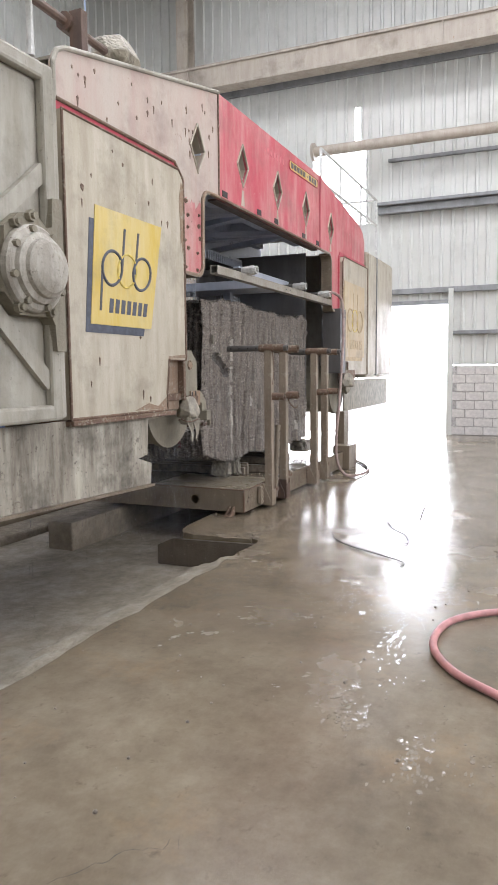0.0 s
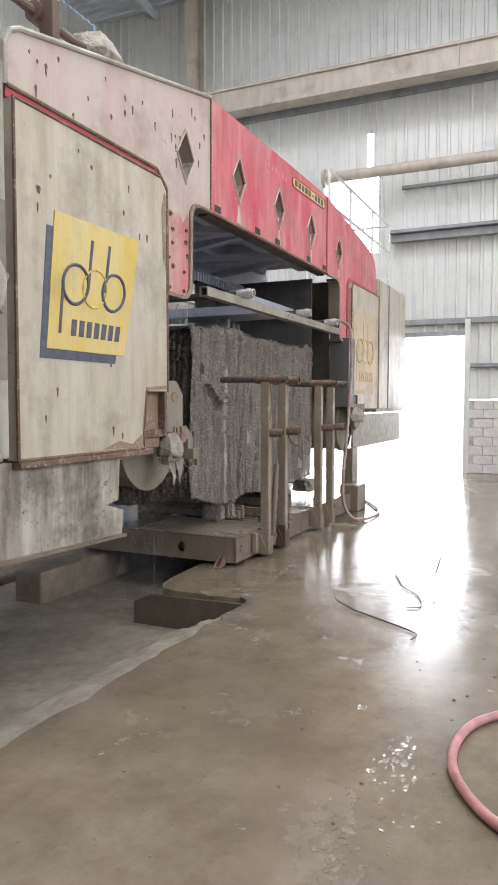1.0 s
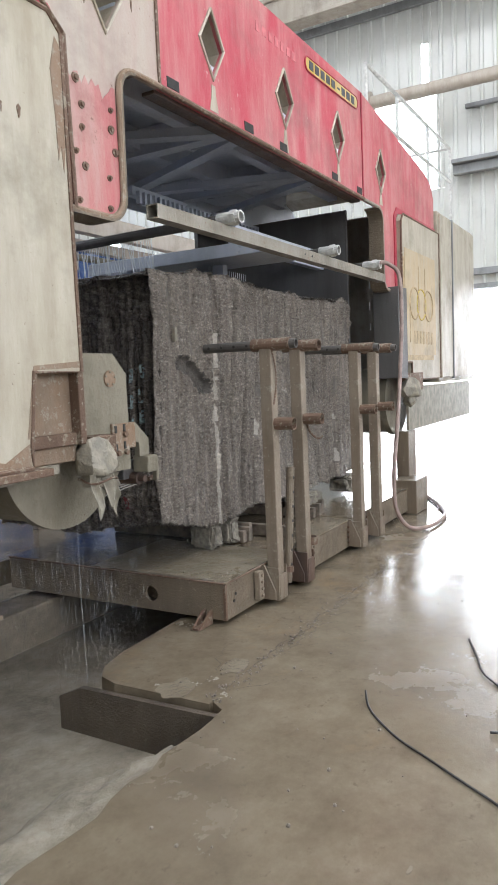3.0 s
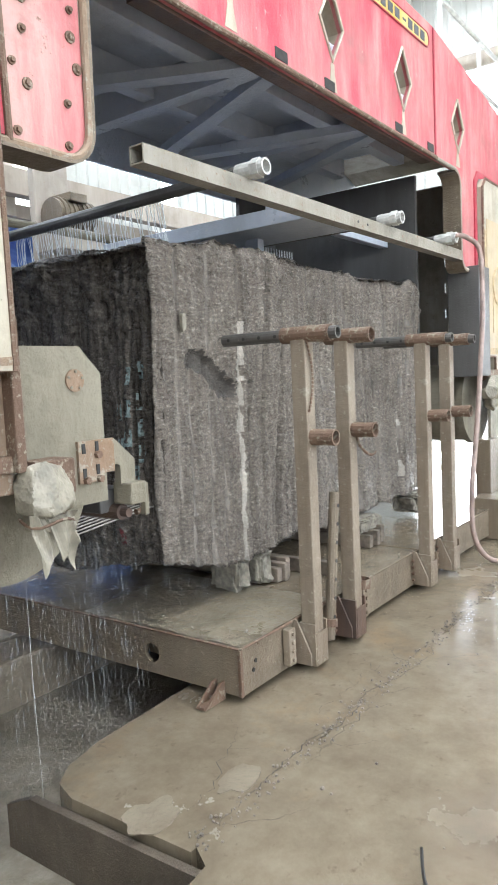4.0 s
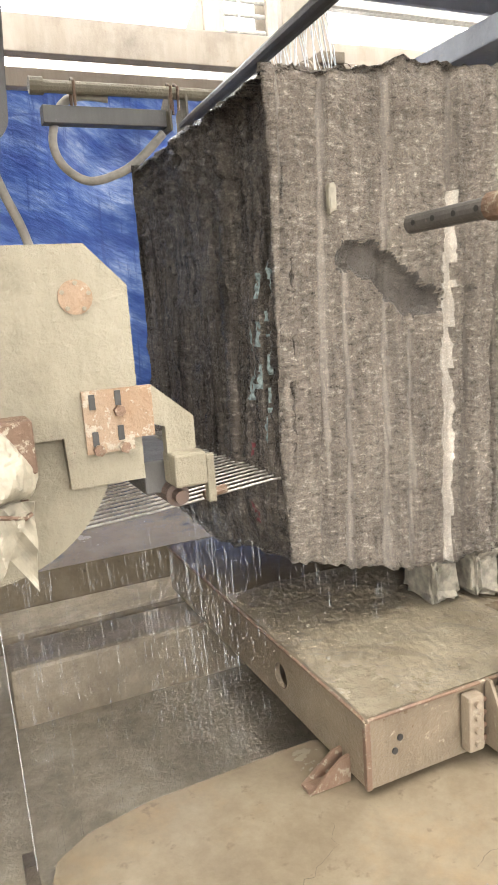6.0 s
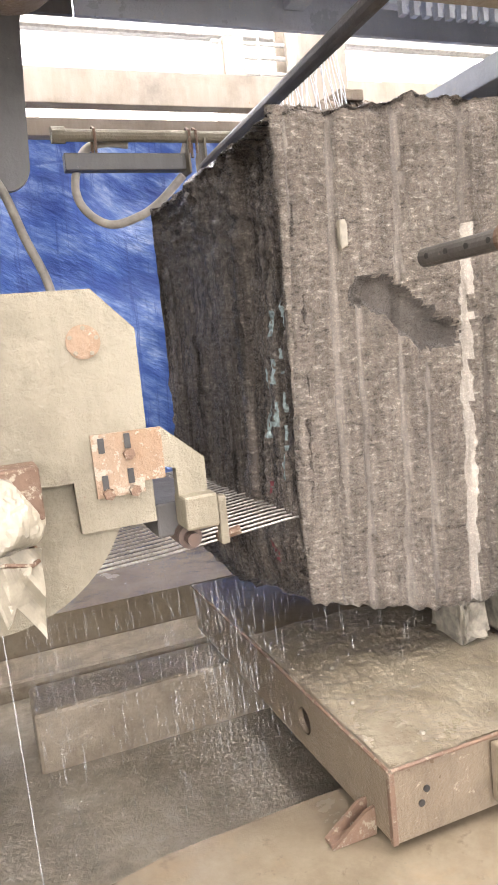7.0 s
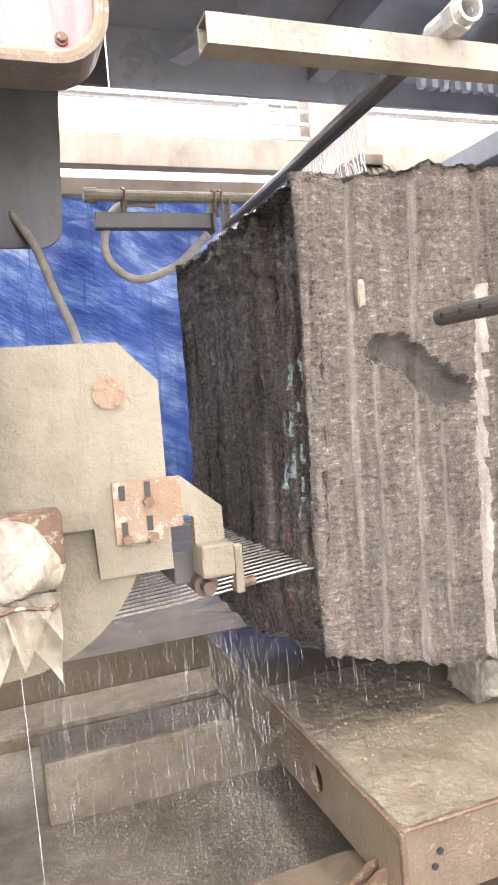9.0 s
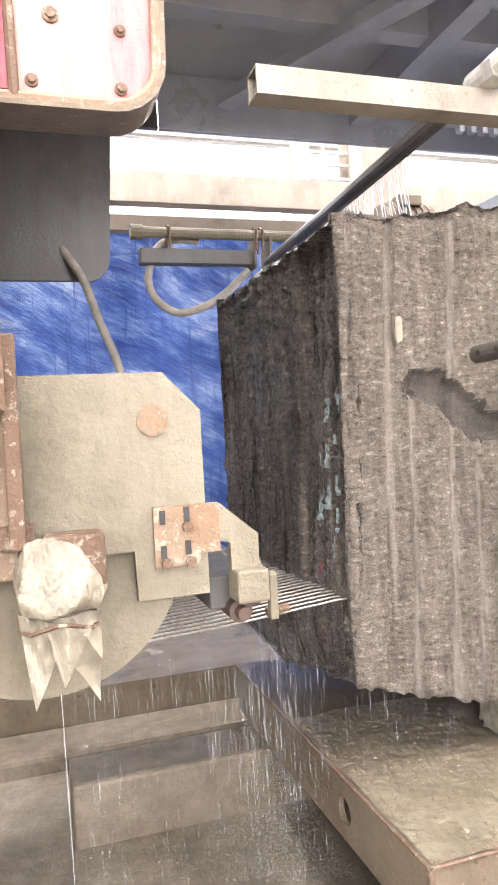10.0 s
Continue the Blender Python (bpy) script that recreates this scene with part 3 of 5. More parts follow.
tagged(put("upper_beam", bm, BACKBEAM, origin=(0, 4.5, 3.58)), "cream painted steel beam behind the machine", "beam", kind="structure")
bm = B()
box(bm, -9, 8.5, 4.7, 4.82, 3.4, 3.55, 0.008)
tagged(put("lower_beam", bm, BACKBEAM, origin=(0, 4.7, 3.4)), "cream painted steel beam with rusty joint", "beam", kind="structure")

# ---- the sawing machine ----
FY = 0.13        # front plane of the portal
BY = 2.05        # back plane
machine = thing("wire_saw_machine", (1.42, 1.1, 0.0), "large red and cream stone-sawing portal machine, stained and wet", "sawing machine")


def diamond(x, z, w=0.14, h=0.215):
    return [(x, z), (x + w, z - h), (x, z - 2 * h), (x - w, z - h)]


DIAMONDS = ((-0.675, 3.72), (0.34, 3.82), (1.34, 3.8), (2.36, 3.79), (3.46, 3.74))
ZT, ZB, ZL = 4.14, 3.16, 2.37
LEFT_TOP = [(-2.70, 3.27), (-2.70, 3.50), (-2.66, 3.58), (-2.58, 3.625)]
inner_l = arc(-0.48, ZB - 0.13, 0.13, 90, 180, 6)
foot_l = arc(-0.74, ZL + 0.12, 0.12, 0, -90, 6)
inner_r = arc(3.33, ZB - 0.13, 0.13, 0, 90, 6)
foot_r = arc(3.58, ZL + 0.12, 0.12, 180, 270, 6)


def portal_pieces(y0, y1, mats, names, holes=True):
    left = LEFT_TOP + [(-0.24, ZT), (-0.24, ZB)] + inner_l + foot_l + [(-1.04, ZL), (-1.04, 3.12), (-1.09, 3.2), (-1.16, 3.24)]
    mid = [(-0.232, ZT), (2.95, ZT), (2.95, ZB), (-0.232, ZB)]
    right = [(2.958, ZT), (5.05, 3.86), (5.3, 3.78), (5.42, 3.62), (5.42, 3.27), (4.0, 3.24), (3.92, 3.2), (3.88, 3.12), (3.88, ZL)] + foot_r[::-1] + inner_r + [(2.958, ZB)]
    out = []
    for loop, ds, mat, nm in ((left, DIAMONDS[:1], mats[0], names[0]), (mid, DIAMONDS[1:4], mats[1], names[1]), (right, DIAMONDS[4:], mats[2], names[2])):
        bm = B()
        slab(bm, [loop] + ([diamond(*d) for d in ds] if holes else []), y0, y1)
        out.append(part(nm, bm, mat, machine))
    return out


HUBPAINT = worn("worn_hub_paint", (0.42, 0.39, 0.33), (0.17, 0.145, 0.11), (0.12, 0.09, 0.065), 0.5, 0, 0.6, 0.6, 0.8, 30.0)
WASHEDRED = worn("washed_red_facing", (0.45, 0.27, 0.235), (0.44, 0.09, 0.1), (0.17, 0.09, 0.06), 0.45, 0, 0.6, 0.63, 0.4)
DUSTRED = worn("dusted_red_paint", (0.43, 0.37, 0.31), (0.4, 0.28, 0.235), (0.16, 0.09, 0.065), 0.45, 0, 0.5, 0.64)
portal_pieces(FY, FY + 0.03, (DUSTRED, RED, RED), ("portal_front_left", "portal_front_middle", "portal_front_right"))
portal_pieces(BY - 0.03, BY, (REARSTEEL, HAZEDSTEEL, HAZEDSTEEL), ("portal_back_left", "portal_back_middle", "portal_back_right"), False)
# roof skin of the portal, soffit, edge trims
bm = B()
for (xa, za), (xb, zb) in zip([(-2.58, 3.60), (-0.24, 4.115), (2.95, 4.115), (5.05, 3.84)], [(-0.24, 4.115), (2.95, 4.115), (5.05, 3.84), (5.3, 3.76)]):
    slab(bm, [[(xa, za), (xb, zb), (xb, zb - 0.02), (xa, za - 0.02)]], FY + 0.031, BY - 0.031)
part("top_plate", bm, GREYED, machine)
bm = B()
box(bm, -0.55, 3.4, FY + 0.031, BY - 0.031, 3.46, 3.5)
part("soffit", bm, HAZEDSTEEL, machine, "dark wet underside plate")
for y in (0.62, 1.2):
    bm = B()
    box(bm, -0.5, 3.38, y - 0.05, y + 0.05, 3.3, 3.458, 0.004)
    part("soffit_beam", bm, HAZEDSTEEL, machine)
for x in (0.95, 2.3):
    bm = B()
    box(bm, x - 0.06, x + 0.06, FY + 0.031, BY - 0.031, 3.26, 3.457, 0.004)
    part("soffit_rib", bm, HAZEDSTEEL, machine)
for (xa, ya), (xb, yb) in (((0.9, 0.3), (0.1, 1.9)), ((1.0, 0.3), (1.7, 1.9)), ((2.25, 0.3), (1.75, 1.9)), ((2.35, 0.3), (3.1, 1.9))):
    bm = B()
    d = Vector((xb - xa, yb - ya, 0)).normalized()
    n = Vector((-d.y, d.x, 0)) * 0.055
    slab(bm, [[(xa + n.x, ya + n.y), (xb + n.x, yb + n.y), (xb - n.x, yb - n.y), (xa - n.x, ya - n.y)]], 3.24, 3.3, "z")
    part("soffit_brace", bm, HAZEDSTEEL, machine)
# rear leg plate with its rounded foot
bm = B()
slab(bm, [[(-1.3, 3.3), (-1.3, 2.33)] + arc(-0.66, 2.45, 0.12, -90, 0, 8) + [(-0.5, 3.1), (-0.42, 3.3)]], 1.98, 2.015)
part("rear_leg_plate", bm, REARSTEEL, machine, "dark grey rear leg plate with a rounded foot")
# rounded lip round the arch
bm = B()
lip = [(-0.24, FY - 0.012, ZB + 0.005)] + [(u, FY - 0.012, v) for u, v in inner_l] + [(u, FY - 0.012, v) for u, v in foot_l] + [(-1.04, FY - 0.012, ZL)]
tube(bm, lip, 0.016, 8)
part("arch_lip_left", bm, RUSTPLATE, machine)
bm = B()
tube(bm, [(-0.24, FY - 0.01, ZB + 0.004), (2.95, FY - 0.01, ZB + 0.004)], 0.016, 8)
part("arch_lip_top", bm, RUST, machine)
bm = B()
tube(bm, [(2.95, FY - 0.01, ZB)] + [(u, FY - 0.012, v) for u, v in inner_r[::-1]] + [(u, FY - 0.012, v) for u, v in foot_r] + [(3.88, FY - 0.012, ZL)], 0.016, 8)
part("arch_lip_right", bm, GREYED, machine)
def flange(name, pts, y0, y1, t, mat, label=""):
    """A strip of plate that follows the outline, from y0 back to y1."""
    bm = B()
    n = len(pts)
    ring = []
    for i, (u, v) in enumerate(pts):
        a, c = Vector(pts[max(i - 1, 0)]), Vector(pts[min(i + 1, n - 1)])
        d = (c - a).normalized()
        ou, ov = -d.y * t, d.x * t
        ring.append([bm.verts.new((u, y0, v)), bm.verts.new((u, y1, v)), bm.verts.new((u + ou, y1, v + ov)), bm.verts.new((u + ou, y0, v + ov))])
    for p, q in zip(ring, ring[1:]):
        for k in range(4):
            bm.faces.new((p[k], p[(k + 1) % 4], q[(k + 1) % 4], q[k]))
    bm.faces.new(ring[0][::-1])
    bm.faces.new(ring[-1])
    part(name, bm, mat, machine, label)


flange("foot_flange", inner_l + foot_l + [(-1.04, ZL)], FY - 0.025, FY + 0.13, 0.022, MUDSTEEL, "thick muddy rim of the portal's foot")
flange("foot_flange", [(3.88, ZL)] + foot_r[::-1] + inner_r, FY - 0.025, FY + 0.13, 0.022, MUDSTEEL, "thick muddy rim of the portal's foot")
flange("arch_flange", [(2.95, ZB), (-0.24, ZB)], FY + 0.031, FY + 0.12, 0.02, RUSTDARK, "dark red underside rim of the arch")
bm = B()
tube(bm, [(u, FY - 0.006, v) for u, v in LEFT_TOP + [(-0.24, ZT)]], 0.018, 8)
part("top_lip_left", bm, GREYED, machine)
# seams and small slots
for x, m in ((-0.236, RUST), (2.954, DEEPRED)):
    bm = B()
    box(bm, x - 0.012, x + 0.012, FY - 0.012, FY, ZB + 0.02, ZT - 0.01, 0.004)
    part("seam_strip", bm, m, machine)
for x in (-0.1, 0.78, 1.3, 2.28, 2.86):
    bm = B()
    box(bm, x - 0.06, x + 0.06, FY - 0.004, FY + 0.002, ZB + 0.035, ZB + 0.095, 0.002)
    part("slot", bm, BLACKIRON, machine)
for x, z in DIAMONDS:
    bm = B()
    d = diamond(x, z)
    tube(bm, [(u, FY - 0.004, v) for u, v in d + d[:1]], 0.011, 6, False)
    part("diamond_rim", bm, CREAM, machine)
    bm = B()
    slab(bm, [diamond(x, z + 0.015, 0.15, 0.23), d], FY + 0.031, FY + 0.16)
    part("diamond_sleeve", bm, CREAM, machine, "pale inner sides of the diamond opening")
    # dark plate stands for the shaded inside seen through the opening
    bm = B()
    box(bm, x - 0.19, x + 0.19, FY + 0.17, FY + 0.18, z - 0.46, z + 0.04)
    part("diamond_shade_back", bm, REARSTEEL, machine)

# end doors with their signs
RECESS = 0.055


def end_door(x0, x1, z0, z1, notch, mat, sign, signmat, ink, letters, skew=0.0):
    """A cream cover door, its border bar and the printed sign on it."""
    y0, y1 = FY - RECESS, FY + 0.028
    s = 1 if notch > 0 else -1
    if notch > 0:
        loop = [(x0, z0), (x1 - 0.34, z0), (x1 - 0.34, z0 + 0.08), (x1 - 0.3, z0 + 0.42), (x1, z0 + 0.42), (x1, z1 - 0.08), (x1 - 0.08, z1), (x0, z1)]
    else:
        loop = [(x0, z0 + 0.2), (x0 + 0.3, z0 + 0.2), (x0 + 0.3, z0), (x1, z0), (x1, z1), (x0 + 0.08, z1), (x0, z1 - 0.08)]
    bm = B()
    slab(bm, [loop], y0, y1)
    d = part("end_door", bm, mat, machine, "cream painted cover door with rust streaks")
    bm = B()
    tube(bm, [(u, y0, v) for u, v in loop + loop[:1]], 0.012, 6, False)
    part("door_edge", bm, RUST, d)
    bm = B()
    sx0, sx1, sz0, sz1 = sign

    def askew(b):
        """Leans what is printed on the door as the sign leans."""
        for vtx in b.verts:
            f = (vtx.co.z - 0.5 * (sz0 + sz1)) * skew
            vtx.co.x += f * (1 + 0.75 * (vtx.co.x - 0.5 * (sx0 + sx1)) / (sx1 - sx0))
        return b

    slab(bm, [[(sx0, sz0), (sx1, sz0), (sx1, sz1), (sx0, sz1)]], y0 - 0.008, y0 - 0.001)
    part("sign", askew(bm), signmat, d, "yellow sign with plain ring and bar shapes")
    bm = B()
    slab(bm, [[(sx0 - 0.055, sz0 - 0.06), (sx0 - 0.001, sz0 - 0.06), (sx0 - 0.001, sz1 - 0.1), (sx0 - 0.055, sz1 - 0.1)]], y0 - 0.004, y0 - 0.001)
    slab(bm, [[(sx0 - 0.055, sz0 - 0.06), (sx1 - 0.1, sz0 - 0.06), (sx1 - 0.1, sz0 - 0.001), (sx0 - 0.055, sz0 - 0.001)]], y0 - 0.0042, y0 - 0.0012)
    part("sign_shadow", askew(bm), INK if letters else FAINT, d)
    yy = y0 - 0.0085
    W, H = sx1 - sx0, sz1 - sz0
    r = 0.145 * W
    cz = sz0 + 0.5 * H
    for k, cx in enumerate((sx0 + 0.27 * W, sx0 + 0.5 * W, sx0 + 0.74 * W)):
        bm = B()
        tube(bm, [(u, yy, v) for u, v in arc(cx, cz, r, 0, 360, 28)], 0.012 if k != 1 else 0.009, 6, False)
        part("ring_shape", askew(bm), ink if k != 1 else GOLDINK, d)
    for cx, a, b in ((sx0 + 0.13 * W, sz0 + 0.12 * H, cz), (sx0 + 0.42 * W, cz - 0.01, sz0 + 0.87 * H), (sx0 + 0.63 * W, cz - 0.01, sz0 + 0.87 * H)):
        bm = B()
        box(bm, cx - 0.012, cx + 0.012, yy - 0.003, yy + 0.003, a, b)
        part("stem_shape", askew(bm), ink, d)
    for k in range(7):
        bx = sx0 + (0.26 + 0.094 * k) * W
        bm = B()
        box(bm, bx, bx + 0.06 * W, yy - 0.002, yy + 0.003, sz0 + 0.11 * H, sz0 + 0.235 * H)
        part("word_bar", askew(bm), ink, d)
    return d


door_l = end_door(-2.69, -1.06, 1.17, 3.2, 1, CREAM, (-2.405, -1.55, 1.83, 2.66), YELLOW, INK, True, 0.17)
door_r = end_door(3.92, 5.42, 1.42, 3.2, -1, CREAM, (4.0, 5.2, 1.7, 2.85), PALEYELLOW, FAINT, False)
bm = B()
slab(bm, [[(-2.7, 3.205), (-1.1, 3.205), (-1.035, 3.14), (-1.035, ZL + 0.02), (-0.985, ZL + 0.02), (-0.985, 3.15), (-1.08, 3.262), (-2.7, 3.262)]], FY - 0.012, FY)
part("red_channel", bm, DEEPRED, machine, "deep red recessed channel round the cover door")
bm = B()
tube(bm, [(-2.7, FY - 0.016, 3.27), (-1.14, FY - 0.016, 3.27), (-1.0, FY - 0.016, 3.16), (-0.985, FY - 0.016, ZL)], 0.014, 8)
part("channel_lip", bm, RUST, machine)
bm = B()
slab(bm, [[(3.84, ZL + 0.02), (3.9, ZL + 0.02), (3.9, 3.15), (3.96, 3.205), (5.42, 3.205), (5.42, 3.262), (3.93, 3.262), (3.84, 3.17)]], FY - 0.012, FY)
part("red_channel", bm, DEEPRED, machine, "deep red recessed channel round the cover door")
# rust bolts on the left foot
rnd = random.Random(4)
for i in range(11):
    x, z = (-0.93, -0.7)[i % 2] + rnd.uniform(-0.03, 0.05), 2.45 + 0.115 * (i // 2) + rnd.uniform(-0.04, 0.04)
    bm = B()
    r = rnd.uniform(0.013, 0.024)
    disc(bm, (x, z), r, FY - 0.01, FY, 9)
    disc(bm, (x, z), r * 0.6, FY - 0.02, FY - 0.01, 7)
    part("bolt", bm, RUST, machine)

# washed-out red facing on the foot, and rust runs on the door
def foot_facing(x0, x1, inner, top):
    bm = B()
    rnd = random.Random(6)
    crest = [(x1 + (x0 - x1) * k / 14, top + rnd.uniform(-0.05, 0.05)) for k in range(15)]
    slab(bm, [[(x0, ZL + 0.012)] + inner + crest], FY - 0.003, FY - 0.0005)
    part("foot_facing", bm, WASHEDRED, machine, "washed-out red and cream facing of the portal's foot")


foot_facing(-0.975, -0.63, arc(-0.75, ZL + 0.132, 0.12, -90, 0, 6), 3.0)
for loop in ([(-1.1, 3.1), (-1.07, 3.06), (-1.075, 2.6), (-1.09, 2.5), (-1.1, 2.62), (-1.12, 2.55), (-1.125, 2.75), (-1.14, 2.95)],
             [(-1.42, 1.3), (-1.36, 1.62), (-1.06, 1.64), (-1.06, 1.61), (-1.34, 1.6), (-1.39, 1.3)],
             [(-1.9, 1.19), (-1.7, 1.24), (-1.55, 1.21), (-1.41, 1.28), (-1.41, 1.18)]):
    bm = B()
    slab(bm, [loop], FY - RECESS - 0.003, FY - RECESS - 0.001)
    part("rust_stain", bm, RUSTPLATE, machine, "brown rust stain on the cream door")
# towers behind the doors
bm = B()
box(bm, -4.6, -1.5, 0.3, 1.9, 1.2, 3.3, 0.02)
part("left_tower", bm, GREYED, machine)
bm = B()
box(bm, 4.3, 5.4, 0.3, 1.9, 1.3, 3.3, 0.02)
part("right_tower", bm, GREYED, machine)
# left end frame, proud of the door
bm = B()
box(bm, -4.6, -2.86, -0.02, 0.12, 1.2, 3.3, 0.01)
fr = part("end_frame", bm, GREYED, machine, "grey-cream braced end frame")
for nm, a, b in (("frame_bar", (-3.02, 3.27), (-4.6, 3.27)), ("frame_bar", (-3.02, 1.24), (-3.02, 3.27)), ("frame_bar", (-4.6, 1.24), (-3.02, 1.24))):
    bm = B()
    (xa, za), (xb, zb) = a, b
    box(bm, min(xa, xb) - 0.05, max(xa, xb) + 0.05, -0.085 - (0.004 if xa == xb else 0.0), -0.018, min(za, zb) - 0.05, max(za, zb) + 0.05, 0.02)
    part(nm, bm, GREYED, fr)
for (xa, za), (xb, zb) in (((-3.05, 2.7), (-3.9, 2.0)), ((-3.05, 1.42), (-3.9, 2.2))):
    d = Vector((xb - xa, 0, zb - za)).normalized()
    nrm = Vector((-d.z, 0, d.x)) * 0.05
    bm = B()
    slab(bm, [[(xa + nrm.x, za + nrm.z), (xa - nrm.x, za - nrm.z), (xb - nrm.x, zb - nrm.z), (xb + nrm.x, zb + nrm.z)]], -0.06, -0.018)
    part("diagonal_brace", bm, GREYED, fr)
bm = B()
slab(bm, [[(-3.48, 2.3), (-3.36, 2.39), (-3.22, 2.42), (-3.12, 2.34), (-3.07, 2.36), (-3.06, 2.53), (-2.97, 2.54), (-2.97, 1.62), (-3.06, 1.62), (-3.07, 1.78), (-3.1, 1.82), (-3.38, 1.82), (-3.5, 1.94)]], -0.12, -0.02)
part("bearing_plate", bm, SLURRY, fr, "thick mud-coated bearing plate")
HX, HZ = -3.27, 2.085
hub = B()
rings = [(0.25, -0.12), (0.25, -0.16), (0.235, -0.175), (0.205, -0.18), (0.2, -0.21), (0.17, -0.225), (0.165, -0.25), (0.14, -0.275), (0.08, -0.295), (0.03, -0.3)]
rows = [[hub.verts.new((HX + r * math.cos(a) * (1 + 0.015 * noise.noise((a * 2, y * 9, 1))), y, HZ + r * math.sin(a))) for a in (2 * math.pi * k / 40 for k in range(40))] for r, y in rings]
for p, q in zip(rows, rows[1:]):
    for k in range(40):
        hub.faces.new((p[k], p[(k + 1) % 40], q[(k + 1) % 40], q[k]))
hub.faces.new(rows[-1])
hub.faces.new(rows[0][::-1])
part("hub_cap", hub, HUBPAINT, fr, "round mud-coated hub cap with pale worn dome")
for k in range(8):
    a = 2 * math.pi * (k + 0.3) / 8
    bm = B()
    disc(bm, (HX + 0.222 * math.cos(a), HZ + 0.222 * math.sin(a)), 0.022, -0.2, -0.165, 6)
    part("hub_bolt", bm, SLURRY, fr)
for x, z in ((-3.41, 2.33), (-3.28, 2.385), (-3.4, 1.86), (-3.13, 1.85)):
    bm = B()
    disc(bm, (x, z), 0.035, -0.155, -0.118, 6)
    disc(bm, (x, z), 0.02, -0.175, -0.155, 10)
    part("plate_bolt", bm, SLURRY, fr)
# lower skirt of the left end
bm = B()
slab(bm, [[(-4.6, 0.66), (-1.62, 0.57), (-1.6, 0.74), (-1.8, 0.8), (-1.66, 0.82), (-1.64, 1.1), (-1.2, 1.12), (-1.2, 1.16), (-4.6, 1.16)]], 0.12, 0.15)
sk = part("skirt", bm, SKIRTPAINT, machine, "streaked skirt plate under the end frame")
bm = B()
slab(bm, [[(-4.6, 0.645), (-1.62, 0.555), (-1.62, 0.575), (-4.6, 0.665)]], 0.08, 0.2)
part("skirt_lip", bm, MUDSTEEL, sk)
bm = B()
box(bm, -2.7, -1.3, 0.05, 0.35, 1.125, 1.16, 0.005)
part("sill_bar", bm, RUST, machine)

# left flywheel guard, bracket and wire guide
bm = B()
disc(bm, (-0.985, 1.2), 0.398, 0.295, 0.35, 64)
disc(bm, (-0.985, 1.2), 0.372, 0.35, 1.95, 40)
whl = part("flywheel", bm, SLURRY, machine, "slurry-coated flywheel disc")
bm = B()
slab(bm, [[(-1.03, 1.2), (-1.03, 1.7), (-0.64, 1.7), (-0.535, 1.59), (-0.535, 1.06), (-0.74, 1.06), (-0.745, 1.2)]], 0.18, 0.215)
brk = part("guide_bracket", bm, SLURRY, machine, "slurry-coated steel bracket plate")
bm = B()
disc(bm, (-0.675, 1.565), 0.045, 0.172, 0.181, 20)
part("cover_disc", bm, RUSTPLATE, brk, "rust-stained round cover")
for k in range(5):
    a = 2 * math.pi * (k + 0.2) / 5
    bm = B()
    disc(bm, (-0.675 + 0.036 * math.cos(a), 1.565 + 0.036 * math.sin(a)), 0.006, 0.166, 0.173, 6)
    part("cover_bolt", bm, SLURRY, brk)
bm = B()
slab(bm, [[(-0.69, 1.15), (-0.69, 1.32), (-0.5, 1.32), (-0.5, 1.15 + 0.03), (-0.56, 1.18), (-0.56, 1.15)], ], 0.165, 0.18)
part("rusty_plate", bm, RUSTPLATE, brk, "rusty slotted adjusting plate")
for x, z in ((-0.665, 1.27), (-0.595, 1.275), (-0.665, 1.17), (-0.595, 1.18)):
    bm = B()
    box(bm, x - 0.008, x + 0.008, 0.16, 0.166, z, z + 0.04)
    part("slot", bm, BLACKIRON, brk)
for x, z in ((-0.595, 1.26), (-0.66, 1.16), (-0.59, 1.16)):
    bm = B()
    disc(bm, (x, z), 0.016, 0.145, 0.166, 6)
    part("bolt", bm, RUST, brk)
bm = B()
slab(bm, [[(-0.5, 1.32), (-0.385, 1.22), (-0.385, 1.12), (-0.47, 1.12), (-0.47, 1.2), (-0.5, 1.21)]], 0.165, 0.2)
box(bm, -0.47, -0.375, 0.11, 0.22, 1.03, 1.125, 0.008)
box(bm, -0.37, -0.345, 0.13, 0.16, 0.97, 1.11, 0.004)
part("guide_arm", bm, SLURRY, brk)
bm = B()
box(bm, -0.52, -0.36, 0.25, 1.9, 0.99, 1.09, 0.006)
part("guide_beam", bm, REARSTEEL, brk)
bm = B()
tube(bm, [(-0.44, 0.2, 0.99), (-0.44, 1.95, 0.99)], 0.035, 14)
tube(bm, [(-0.44, 0.16, 0.99), (-0.44, 0.2, 0.99)], 0.02, 10)
part("guide_roller", bm, RUSTDARK, brk)
bm = B()
tube(bm, [(-0.36, 0.2, 0.975), (-0.29, 0.2, 0.985)], 0.014, 8)
part("guide_pin", bm, RUST, brk)
brk.location = (0.01, 0.07, -0.012)
bm = B()
box(bm, -1.35, -1.0, 0.13, 0.3, 1.24, 1.3, 0.006)
box(bm, -1.06, -1.02, 0.1, 0.2, 1.24, 1.78, 0.006)
box(bm, -0.98, -0.83, 0.08, 0.2, 1.14, 1.27, 0.006)
part("door_catch", bm, RUST, machine)
# the wires
for i in range(30):
    y = 0.545 + 0.046 * i
    bm = B()
    tube(bm, [(-0.985, y, 0.835), (-0.44, y, 0.86), (0.0, y, 0.9), (3.36, y, 0.9), (4.15, y, 0.835)], 0.0045, 5)
    part("saw_wire", bm, WIRESTEEL, machine)

# right end: cabinet, wheel, skirt
cab = B()
box(cab, 5.46, 7.4, 0.1, 1.6, 1.36, 3.5, 0.015)
